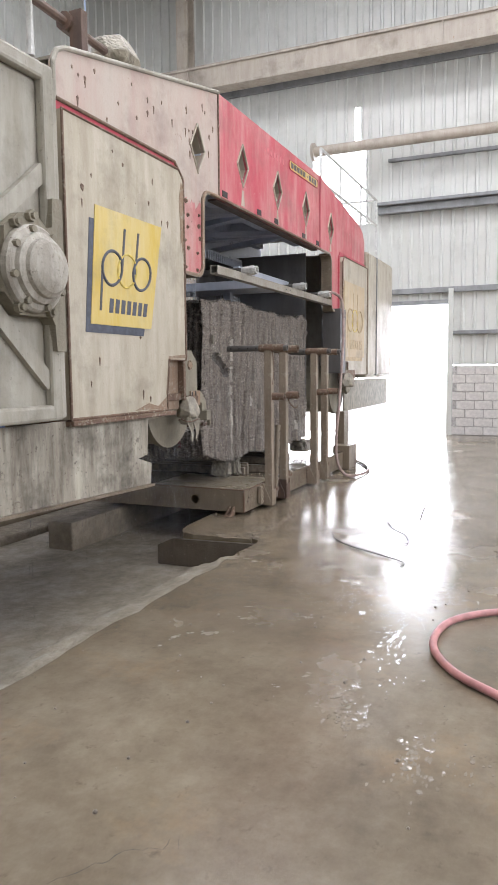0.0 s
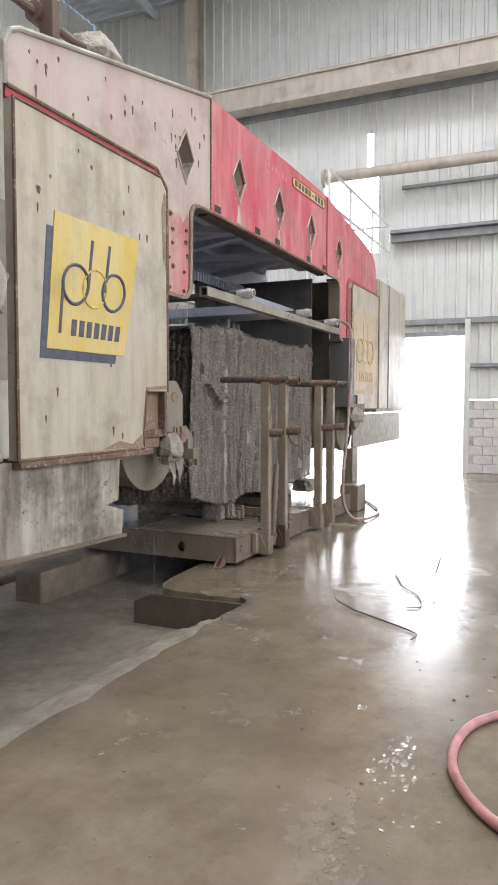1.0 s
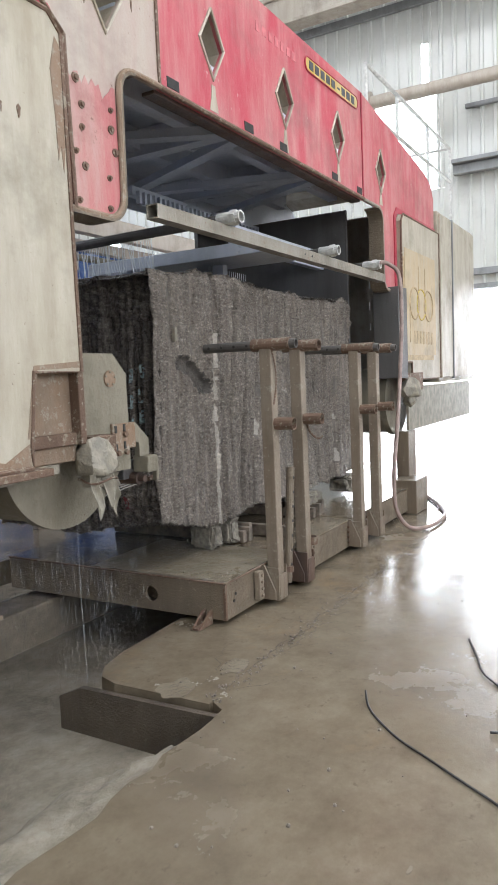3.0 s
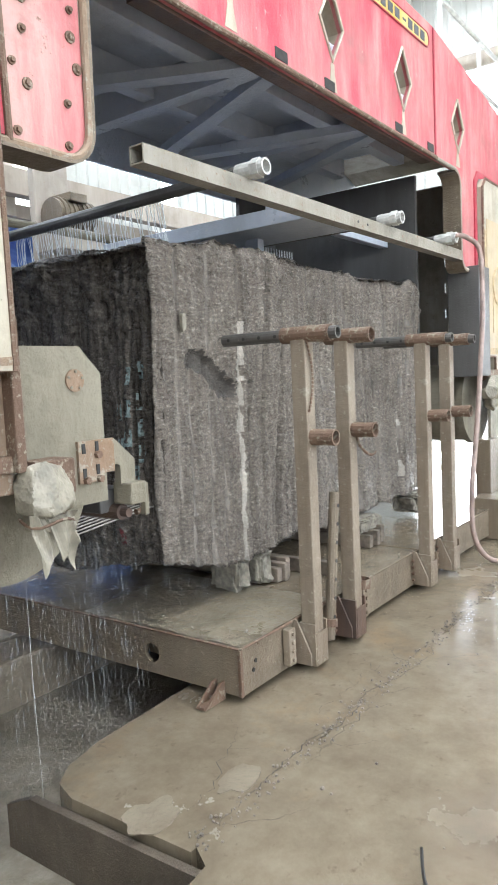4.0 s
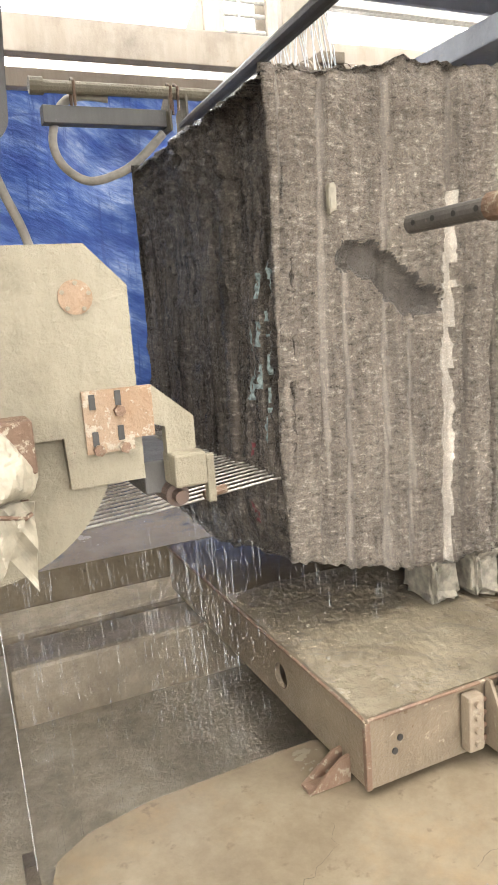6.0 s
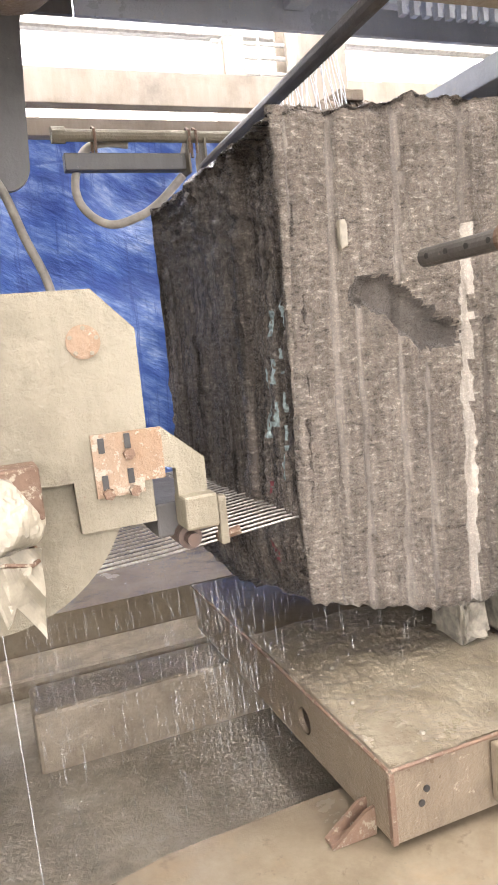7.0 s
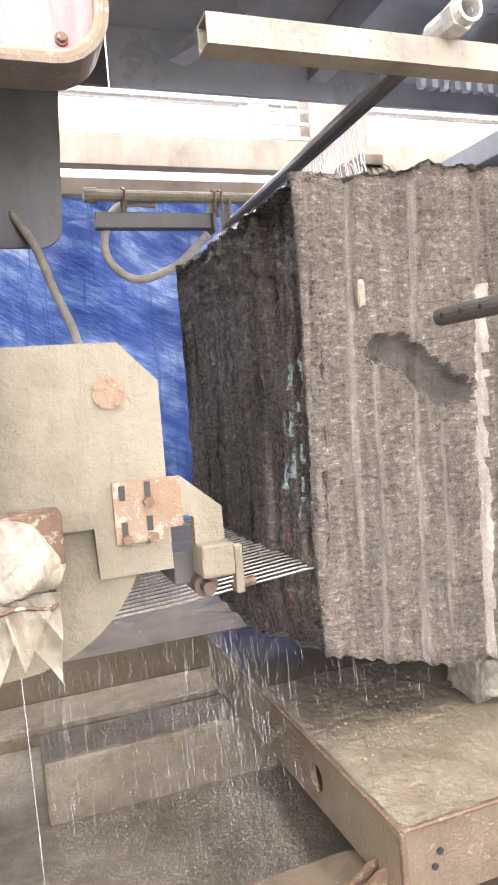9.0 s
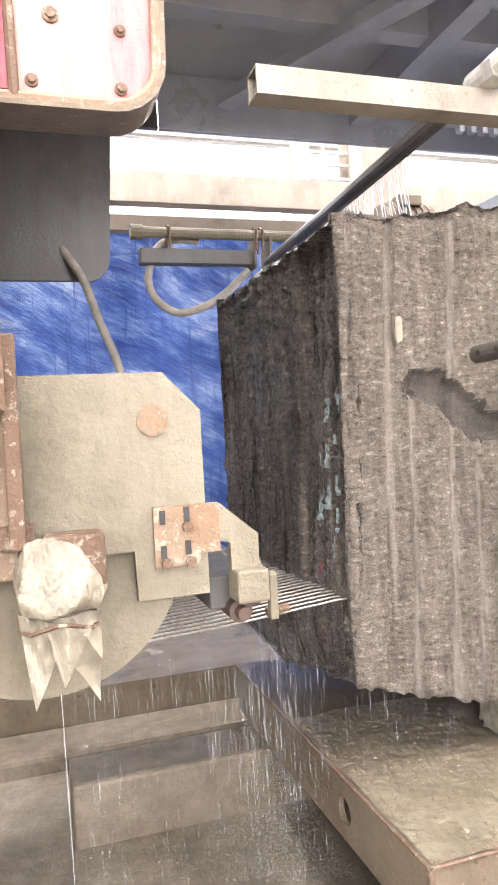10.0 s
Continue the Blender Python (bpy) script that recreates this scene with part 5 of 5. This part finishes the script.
        k = 1 + 0.26 * noise.fractal((p * 2.3 + Vector((seed, 0, 0))), 1, 2, 4) + 0.1 * abs(noise.noise(p * 9 + Vector((seed, 2, 0))))
        v.co = Vector((q.x * s[0], q.y * s[1], q.z * s[2])) * k + Vector(c)
    return tagged(put(name, bm, mat, origin=(c[0], c[1], c[2] - s[2])), label, category, group)


lump("plaster_lump", (0.725, 0.6, 0.375), (0.06, 0.1, 0.095), PLASTER, 1, "crumbled pale mortar pad under the stone block", "mortar pad", "pads under the block")
lump("plaster_lump", (0.9, 0.56, 0.38), (0.06, 0.1, 0.1), PLASTER, 5, "crumbled pale mortar pad under the stone block", "mortar pad", "pads under the block")
lump("plaster_lump", (2.1, 0.45, 0.42), (0.17, 0.1, 0.05), PLASTER, 9, "crumbled pale mortar pad under the stone block", "mortar pad", "pads under the block")
lump("plaster_lump", (3.2, 0.5, 0.4), (0.16, 0.12, 0.08), PLASTER, 12, "crumbled pale mortar pad under the stone block", "mortar pad", "pads under the block")
for i, (x, y0) in enumerate(((0.98, 0.42), (1.035, 0.4), (1.09, 0.43), (2.0, 0.3), (2.1, 0.29), (2.2, 0.31), (1.25, 0.2))):
    bm = B()
    box(bm, x - 0.026, x + 0.026, y0, 1.7, 0.271, 0.36 + 0.02 * (i % 3), 0.006)
    tagged(put("timber_bearer", bm, TIMBER, origin=(x, 0.9, 0.271)), "dark wet timber bearer under the stone block", "timber", "bearers under the block")

# drilled bar leaning at the stakes
bar = thing("drilled_bar", (0.74, -0.03, 0.1), "muddy drilled steel pipe leaning between the stakes", "pipe")
bm = B()
A, Z = Vector((0.735, -0.06, 0.08)), Vector((0.86, -0.05, 0.88))
pipe_open(bm, A, Z, 0.03, 0.006, 12)
part("pipe", bm, MUDSTEEL, bar)
for k in range(7):
    p = A + (Z - A) * (0.16 + 0.125 * k)
    bm = B()
    tube(bm, [p + Vector((-0.006, -0.029, 0)), p + Vector((-0.006, -0.0315, 0))], 0.011, 8)
    part("pin_hole", bm, BLACKIRON, bar)
bm = B()
pipe_open(bm, A + (Z - A) * 0.09, A + (Z - A) * 0.14, 0.042, 0.01, 12)
part("collar", bm, RUST, bar)
for x in (0.38, 0.78, 1.2):
    bm = B()
    box(bm, x - 0.03, x + 0.03, -0.05, -0.008, 0.06, 0.25, 0.005)
    for k in range(4):
        disc(bm, (x, 0.09 + 0.045 * k), 0.012, -0.062, -0.05, 8)
    part("side_bracket", bm, STAKE, trolley)
bm = B()
pipe_open(bm, (1.1, -0.08, 0.275), (1.1, -0.08, 0.33), 0.05, 0.008, 14)
part("ring", bm, RUST, trolley)
bm = B()
for k in range(18):
    a, b = k / 18, (k + 1) / 18
    tube(bm, [(0.5 + 0.05 * math.sin(3.1 * a), -0.125, 1.7 - 0.36 * a), (0.5 + 0.05 * math.sin(3.1 * b), -0.125, 1.7 - 0.36 * b + 0.006)], 0.006, 5)
tagged(put("chain", bm, RUST, origin=(0.5, -0.12, 1.3)), "short rusty chain hanging on a stake", "chain")

# brown back of the recess, darker than the cream door round it
bm = B()
box(bm, -1.42, -1.04, 0.16, 0.2, 1.16, 1.66, 0.006)
part("recess_back", bm, RUSTPLATE, machine, "dark brown back of the open recess")
# plastic wrapped round the bearing
def wrap(name, c, s, seed, flaps, label, category):
    """A bundle of creased plastic with loose corners hanging from it."""
    top = thing(name, c, label, category)
    bm = B()
    bmesh.ops.create_icosphere(bm, subdivisions=5, radius=1)
    rnd = random.Random(seed)
    # flat panes of stretched plastic meet in sharp folds
    panes = []
    for k in range(46):
        d = Vector((rnd.gauss(0, 1), rnd.gauss(0, 1), rnd.gauss(0, 1))).normalized()
        panes.append((d, rnd.uniform(0.8, 1.0)))
    for v in bm.verts:
        p = v.co.copy()
        k = min((h / max(p.dot(d), 0.05) for d, h in panes if p.dot(d) > 0.55), default=1.0)
        k = min(k, 1.15) + 0.035 * abs(noise.noise(p * 6 + Vector((seed, 0, 0)))) + 0.02 * noise.noise(p * 14)
        k -= 0.22 * math.exp(-((p.z + 0.55) / 0.14) ** 2)
        v.co = Vector((p.x * s[0], p.y * s[1], p.z * s[2])) * k + Vector(c)
    part("wrapping", bm, CLOTH, top)
    for tri in flaps:
        bm = B()
        n = 16
        P = [Vector(t) for t in tri]
        rows = []
        for i in range(n + 1):
            row = []
            for j in range(n + 1 - i):
                u, w = i / n, j / n
                q = P[0] * (1 - u - w) + P[1] * u + P[2] * w
                q.y += 0.05 * abs(noise.noise(Vector((q.x * 16 + q.z * 5, 0, q.z * 4)) + Vector((seed, 0, 0)))) + 0.004 * noise.noise(q * 30)
                row.append(bm.verts.new(q))
            rows.append(row)
        for i in range(n):
            for j in range(n - i):
                bm.faces.new((rows[i][j], rows[i + 1][j], rows[i][j + 1]))
                if j < n - i - 1:
                    bm.faces.new((rows[i + 1][j], rows[i + 1][j + 1], rows[i][j + 1]))
        bmesh.ops.recalc_face_normals(bm, faces=bm.faces)
        bmesh.ops.solidify(bm, geom=bm.faces[:], thickness=0.003)
        part("loose_corner", bm, CLOTH, top)
    return top


wrap("plastic_wrap", (-0.95, 0.12, 1.135), (0.12, 0.11, 0.15), 3,
     [((-1.0, 0.03, 1.08), (-0.85, 0.05, 1.08), (-0.865, 0.05, 0.85)), ((-1.05, 0.06, 1.09), (-0.92, 0.04, 1.07), (-1.02, 0.04, 0.86)), ((-0.99, 0.02, 1.07), (-0.87, 0.02, 1.06), (-0.95, 0.02, 0.91))],
     "dirty white plastic sheet tied round a bearing", "plastic sheet")
bm = B()
tube(bm, [(-0.95 + 0.095 * math.cos(a), 0.11 + 0.095 * math.sin(a), 1.055 + 0.012 * math.sin(3 * a)) for a in (k * 0.35 for k in range(19))], 0.006, 5)
tagged(put("tie_string", bm, RUST, origin=(-0.95, 0.11, 1.05)), "twine tied round the plastic", "string")
wrap("wrapped_motor", (-0.98, 0.8, 4.27), (0.27, 0.22, 0.2), 8, [], "motor wrapped in dirty plastic on the portal's top", "motor")
bm = B()
tube(bm, [(-3.4, 0.75, 4.3), (-1.3, 0.75, 4.26), (-0.85, 0.75, 4.25)], 0.035, 10)
tube(bm, [(-1.75, 0.75, 4.27), (-1.6, 0.75, 4.265)], 0.075, 10)
box(bm, -1.72, -1.64, 0.6, 0.72, 3.8, 4.35, 0.006)
tagged(put("top_rod", bm, RUSTDARK, origin=(-2, 0.75, 4.25)), "dark rod with a clamp along the portal's top", "rod")
bm = B()
box(bm, -4.6, -1.9, 1.3, 1.9, 3.3, 4.5, 0.04)
part("top_housing", bm, GREYED, machine)
bm = B()
tube(bm, [(-4.5, 0.05, 3.4), (-4.5, 0.05, 3.75), (-3.0, 0.05, 3.75), (-3.0, 0.05, 3.4)], 0.025, 8)
part("grab_rail", bm, GALV, machine)

# ---- right end ----
bm = B()
box(bm, 3.98, 4.25, 0.06, 0.2, 0.28, 0.86, 0.008)
box(bm, 3.7, 4.12, -0.1, 0.16, 0.0, 0.36, 0.008)
tagged(put("steel_foot", bm, MUDSTEEL, origin=(4.0, 0.05, 0)), "stepped muddy steel foot standing on the wet floor", "foot")
bm = B()
box(bm, 3.62, 3.9, 0.02, 0.3, 1.45, 2.4, 0.006)
part("leg_box", bm, REARSTEEL, machine)
bm = B()
box(bm, 3.92, 4.6, 0.06, 0.14, 1.3, 1.5, 0.006)
part("door_catch", bm, RUST, machine)
wrap("plastic_wrap", (3.95, 0.02, 1.3), (0.16, 0.12, 0.16), 15, [], "dirty white plastic sheet tied round a bearing", "plastic sheet")
rail = thing("guard_rail", (5.5, 0.4, 3.5), "white tubular guard rail on the machine's top", "guard rail")
for y in (0.4, 1.5):
    for z in (4.78, 4.3):
        bm = B()
        tube(bm, [(3.85, y, z), (7.38, y, z)], 0.022, 8)
        part("rail", bm, GALV, rail)
    for x, zb in ((3.85, 4.02), (4.9, 3.88), (6.2, 3.5), (7.38, 3.5)):
        bm = B()
        tube(bm, [(x, y, zb), (x, y, 4.78)], 0.022, 8)
        part("post", bm, GALV, rail)
bm = B()
tube(bm, [(7.38, 0.4, 4.78), (7.38, 1.5, 4.78)], 0.022, 8)
part("end_rail", bm, GALV, rail)

# ---- markings on the portal ----
bm = B()
h, r = 0.055, 0.055
pill = arc(2.8, 4.0, r, -90, 90, 8) + arc(1.78, 3.985, r, 90, 270, 8)
slab(bm, [pill], FY - 0.006, FY - 0.001)
pl = part("name_plaque", bm, YELLOW, machine, "yellow rounded plaque with plain bars")
bm = B()
tube(bm, [(u, FY - 0.006, v) for u, v in pill + pill[:1]], 0.006, 5, False)
part("plaque_rim", bm, DEEPRED, pl)
for k in range(9):
    bm = B()
    x = 1.8 + 0.112 * k
    if k == 5:
        box(bm, x + 0.02, x + 0.07, FY - 0.009, FY - 0.004, 3.985, 4.0)
    else:
        box(bm, x, x + 0.075, FY - 0.009, FY - 0.004, 3.955 + 0.0015 * k, 4.02 + 0.0015 * k)
    part("code_bar", bm, INK, pl)
for k in range(7):
    bm = B()
    x = 0.93 + 0.095 * k
    box(bm, x, x + 0.055, FY - 0.003, FY - 0.0005, 3.92, 3.985)
    part("word_bar", bm, PINKINK, machine)
# bare runs of washed paint below the diamonds
for x, w in ((0.34, 0.05), (1.34, 0.05), (2.36, 0.045), (3.46, 0.05)):
    bm = B()
    slab(bm, [[(x - 0.02, 3.36), (x + 0.02, 3.36), (x + w * 0.5, 3.3), (x + w, 3.2), (x - w, 3.2), (x - w * 0.5, 3.3)]], FY - 0.003, FY - 0.0006)
    part("washed_run", bm, CREAM, machine, "pale washed run of paint")
# rust drips and flecks standing proud on the cream surfaces
rnd = random.Random(21)
for i in range(56):
    if i < 32:
        x, z, y = rnd.uniform(-2.5, -0.35), rnd.uniform(3.3, 3.95), FY
        if z > 3.55 + (x + 2.6) * 0.22:
            continue
    else:
        x, z, y = rnd.uniform(-2.6, -1.1), rnd.uniform(1.25, 3.1), FY - RECESS
    bm = B()
    w = rnd.uniform(0.006, 0.013)
    hgt = rnd.uniform(0.015, 0.07)
    slab(bm, [[(x - w, z), (x, z + w), (x + w, z), (x + w * 0.5, z - hgt * 0.7), (x, z - hgt), (x - w * 0.6, z - hgt * 0.5)]], y - 0.004, y - 0.0005)
    part("rust_run", bm, RUST, machine)

# ---- floor things ----
bm = B()
tube(bm, smooth_path([(-1.6, -4.2, 0.024), (-1.9, -3.4, 0.024), (-2.14, -2.75, 0.024), (-2.32, -2.5, 0.024), (-2.55, -2.38, 0.024), (-2.86, -2.37, 0.024), (-3.12, -2.48, 0.024), (-3.3, -2.66, 0.024), (-3.5, -3.0, 0.024), (-3.7, -3.8, 0.024), (-4.3, -4.8, 0.024)]), 0.021, 12)
tagged(put("floor_hose", bm, HOSEPINK, origin=(-2.6, -2.6, 0), smooth=True), "faded red rubber hose looped on the wet floor", "hose")
for pts in ([(-0.56, -1.12, 0.03), (-0.66, -1.17, 0.01), (-0.76, -1.25, 0.008), (-0.88, -1.38, 0.008), (-0.97, -1.52, 0.008), (-1.08, -1.69, 0.008), (-1.17, -1.83, 0.008), (-1.25, -1.9, 0.008), (-1.36, -1.89, 0.008)],
            [(0.33, -1.4, 0.01), (0.08, -1.5, 0.008), (-0.1, -1.57, 0.01), (-0.3, -1.72, 0.008), (-0.59, -1.8, 0.008), (-0.67, -1.71, 0.008)],
            [(2.0, -1.6, 0.03), (1.0, -1.67, 0.012), (0.41, -1.73, 0.01)]):
    bm = B()
    tube(bm, smooth_path(pts), 0.0055, 6)
    tagged(put("scrap_wire", bm, BLACKIRON, origin=pts[0]), "bent dark scrap wire lying on the wet floor", "wire", "scrap wires")
def pool(bm, cx, cy, rx, ry, z0, z1, seed, n=30):
    slab(bm, [[(cx + rx * (1 + 0.45 * noise.noise((math.cos(a) * 1.5, math.sin(a) * 1.5, seed))) * math.cos(a), cy + ry * (1 + 0.45 * noise.noise((math.cos(a) * 1.5, math.sin(a) * 1.5, seed))) * math.sin(a)) for a in (2 * math.pi * q / n for q in range(n))]], z0, z1, "z")


rnd = random.Random(8)
bm = B()
for cx, cy, n, sp, big in ((-3.52, -2.08, 40, 0.05, 0.015), (-3.76, -2.15, 60, 0.07, 0.016), (-2.9, -2.14, 50, 0.1, 0.016), (-2.46, -1.88, 6, 0.04, 0.02), (-3.95, -2.46, 50, 0.1, 0.014), (-4.1, -2.5, 30, 0.1, 0.012), (-3.2, -2.2, 40, 0.2, 0.014), (-3.94, -2.66, 24, 0.15, 0.01), (-1.9, -1.75, 10, 0.12, 0.012)):
    for k in range(n):
        x, y = cx + rnd.gauss(0, sp), cy + rnd.gauss(0, sp * 0.5)
        if y < -1.2:
            r = rnd.uniform(0.003, big)
            pool(bm, x, y, r * rnd.uniform(0.8, 2.2), r * rnd.uniform(0.5, 1.0), 0.0, 0.0008 + 0.0006 * rnd.random() + 0.000005 * k, 3 * k + cx, 15)
tagged(put("puddles", bm, PUDDLE, origin=(-3, -2, 0)), "rippled puddles and splashes on the concrete floor", "puddle", kind="stuff")
bm = B()
pool(bm, -0.86, -0.24, 0.11, 0.085, -0.004, 0.0006, 2.0)
pool(bm, -0.5, -0.36, 0.12, 0.06, -0.004, 0.0006, 6.0)
tagged(put("plinth_puddles", bm, PUDDLE, origin=(-0.5, -0.3, 0)), "small pools of water on the plinth", "puddle", kind="stuff")


def crack(bm, x, y, ang, length, wide, seed):
    """A dark jagged crack that wanders over the floor and branches."""
    r = random.Random(seed)
    a, left, right, run = ang, [], [], 0.0
    while run < length:
        w = wide * (0.35 + 0.65 * r.random()) * math.sin(math.pi * min(1.0, 0.08 + run / length))
        left.append((x - w * math.sin(a), y + w * math.cos(a)))
        right.append((x + w * math.sin(a), y - w * math.cos(a)))
        a = ang + r.uniform(-0.7, 0.7)
        step = r.uniform(0.012, 0.035)
        x, y, run = x + step * math.cos(a), y + step * math.sin(a), run + step
        if r.random() < 0.07 and length > 0.4:
            crack(bm, x, y, ang + r.choice((-0.9, 0.9)), length * 0.15, wide * 0.6, r.randint(0, 9999))
    for (a0, a1), (b0, b1) in zip(zip(left, right), zip(left[1:], right[1:])):
        zz = 0.0012
        bm.faces.new([bm.verts.new((*q, zz)) for q in (a0, b0, b1, a1)])


bm = B()
crack(bm, -0.9, -0.475, 0.0, 2.6, 0.0032, 1)
crack(bm, 1.4, -0.46, 0.0, 2.6, 0.003, 2)
crack(bm, -0.78, -0.33, 0.3, 0.8, 0.0018, 3)
crack(bm, -0.3, -0.52, 0.1, 0.9, 0.0022, 4)
crack(bm, 0.1, -0.36, 0.05, 0.9, 0.0014, 5)
crack(bm, -5.1, -1.6, -0.75, 0.5, 0.0022, 6)
tagged(put("floor_cracks", bm, CRACK, origin=(0, -0.5, 0)), "dark jagged cracks in the concrete floor", "crack", kind="stuff")
# cracks and crumbs along the joint between floor and plinth
rnd = random.Random(31)
bm = B()
for k in range(520):
    x = rnd.uniform(-0.9, 2.5)
    y = -0.475 + rnd.gauss(0, 0.03)
    r = rnd.uniform(0.002, 0.008)
    b2 = B()
    bmesh.ops.create_icosphere(b2, subdivisions=1, radius=r)
    for v in b2.verts:
        v.co *= rnd.uniform(0.6, 1.2)
        v.co += Vector((x, y, r * 0.2))
    merge(bm, b2)
for k in range(160):
    x, y = rnd.uniform(-6, 3), rnd.uniform(-2.6, -0.6)
    r = rnd.uniform(0.003, 0.011)
    b2 = B()
    bmesh.ops.create_icosphere(b2, subdivisions=1, radius=r)
    for v in b2.verts:
        v.co += Vector((x, y, r * 0.2))
    merge(bm, b2)
tagged(put("floor_crumbs", bm, TIMBER, origin=(0, -0.5, 0)), "mud crumbs and grit on the floor", "grit", kind="stuff")
bm = B()
for k in range(240):
    x, y = rnd.uniform(0.02, 0.85), rnd.uniform(0.03, 0.9)
    if k > 140:
        x, y = rnd.uniform(0.9, 3.4), rnd.uniform(0.03, 0.3)
    r = rnd.uniform(0.0015, 0.006) * (2.0 if rnd.random() < 0.1 else 1)
    b2 = B()
    bmesh.ops.create_icosphere(b2, subdivisions=1, radius=r)
    for v in b2.verts:
        v.co *= rnd.uniform(0.6, 1.2)
        v.co += Vector((x, y, 0.27 + r * 0.3))
    merge(bm, b2)
tagged(put("stone_crumbs", bm, PLASTER, origin=(0.5, 0.4, 0.27)), "pale stone crumbs on the trolley deck", "grit", kind="stuff")
lump("white_tag", (0.245, 0.455, 1.83), (0.014, 0.012, 0.042), CLOTH, 3, "scrap of white cloth stuck in a drill hole", "cloth scrap")

# ---- falling water ----
def drops(name, spots, z0, z1, pitch, rmax, label, seed):
    """Streaks that repeat every pitch metres up and down, so that they can fall without end."""
    rnd = random.Random(seed)
    bm = B()
    for x, y in spots:
        off, ln, r = rnd.uniform(0, pitch), rnd.choice((0.012, 0.02, 0.03, 0.06, 0.1)), rnd.uniform(0.35, 1) * rmax
        z = z1 - off
        while z - ln > z0:
            tube(bm, [(x, y, z), (x + 0.002, y, z - ln)], r, 4)
            z -= pitch
    return tagged(put(name, bm, WATER, origin=(0, 0, z0)), label, "water", kind="stuff")


rnd = random.Random(77)
SPRAY = drops("wire_water_drops", [(rnd.uniform(-0.9, -0.02), rnd.uniform(0.5, 1.9)) for k in range(330)] + [(rnd.gauss(-0.2, 0.12), rnd.uniform(0.5, 1.1)) for k in range(170)], -0.75, 0.84, 0.3, 0.0009, "water drops falling from the saw wires", 1)
DRIP = drops("block_drips", [(rnd.uniform(0.03, 0.75), rnd.uniform(0.5, 0.8)) for k in range(70)], 0.1, 0.62, 0.3, 0.0014, "water dripping off the block's lower edge", 2)
LEAK = drops("skirt_drips", [(rnd.uniform(-3.4, -1.5), rnd.uniform(0.2, 1.4)) for k in range(26)], -0.75, 0.6, 0.3, 0.0014, "water dripping under the machine's skirt", 3)
bm = B()
rnd = random.Random(5)
for k in range(80):
    y = 0.75 + 1.4 * k / 80
    x = 0.43 + 0.03 * y
    dx, dz = rnd.uniform(-0.03, 0.07), rnd.uniform(0.24, 0.34)
    tube(bm, smooth_path([(x, y, 2.53), (x + dx * 0.5, y + rnd.uniform(-0.02, 0.02), 2.53 - dz * 0.5), (x + dx, y + rnd.uniform(-0.04, 0.04), 2.53 - dz)], 3), rnd.uniform(0.0015, 0.003), 4)
for k in range(18):
    x = 1.5 + 0.035 * k
    tube(bm, [(x, 0.95, 2.46), (x + rnd.uniform(-0.02, 0.02), 0.95, 2.2)], 0.003, 4)
for k in range(8):
    tube(bm, [(3.0 + 0.01 * rnd.random(), 0.1, 2.4 - 0.2 * k), (3.005, 0.1, 2.33 - 0.2 * k)], 0.003, 4)
JETS = tagged(put("spray_jets", bm, JETWATER, origin=(0.5, 1, 2.4)), "fine water jets from the spray pipes", "water", kind="stuff")
bm = B()
tube(bm, [(-0.96, 0.26, 0.82), (-0.955, 0.27, 0.4), (-0.95, 0.26, -0.33)], 0.0013, 5)
TRICKLE = tagged(put("water_trickle", bm, WATER, origin=(-0.96, 0.26, -0.3)), "thin trickle of water off the flywheel guard", "water", kind="stuff")

# ---- blocks of the low wall beside the gate ----
bm = B()
box(bm, -0.03, 0.0, -0.193, 0.193, 0.0, 0.188, 0.004)
blk_me = bpy.data.meshes.new("concrete_block")
bm.to_mesh(blk_me)
bm.free()
blk_me.materials.append(BLOCKWORK)
for row in range(8):
    y = GATE_R - 0.2 - (0.2 if row % 2 else 0.0)
    while y > -6.4:
        ob = new("concrete_block", blk_me)
        ob.parent = wall_low
        ob.matrix_basis = Matrix.Translation((10.12, y, 0.005 + 0.197 * row))
        y -= 0.4


# ---- what moves ----
def motions():
    for ob, fall, step in ((SPRAY, 0.3, 4), (DRIP, 0.3, 6), (LEAK, 0.3, 5)):
        base = ob.matrix_basis.translation.copy()
        rows, f = [], 0
        while f < 300:
            rows.append((f / FPS, pose(base.x, base.y, base.z)))
            rows.append(((f + step - 1) / FPS, pose(base.x, base.y, base.z - fall * (step - 1) / step)))
            f += step
        rows.append((10.0, pose(base.x, base.y, base.z)))
        walk(ob, [r for r in rows if r[0] < 10.0] + rows[-1:])
    for ob, amp in ((JETS, 0.012), (TRICKLE, 0.006)):
        base = ob.matrix_basis.translation.copy()
        walk(ob, [(0.2 * k, pose(base.x + amp * math.sin(k * 2.3), base.y + amp * math.sin(k * 1.7 + 1), base.z)) for k in range(51)])


motions()
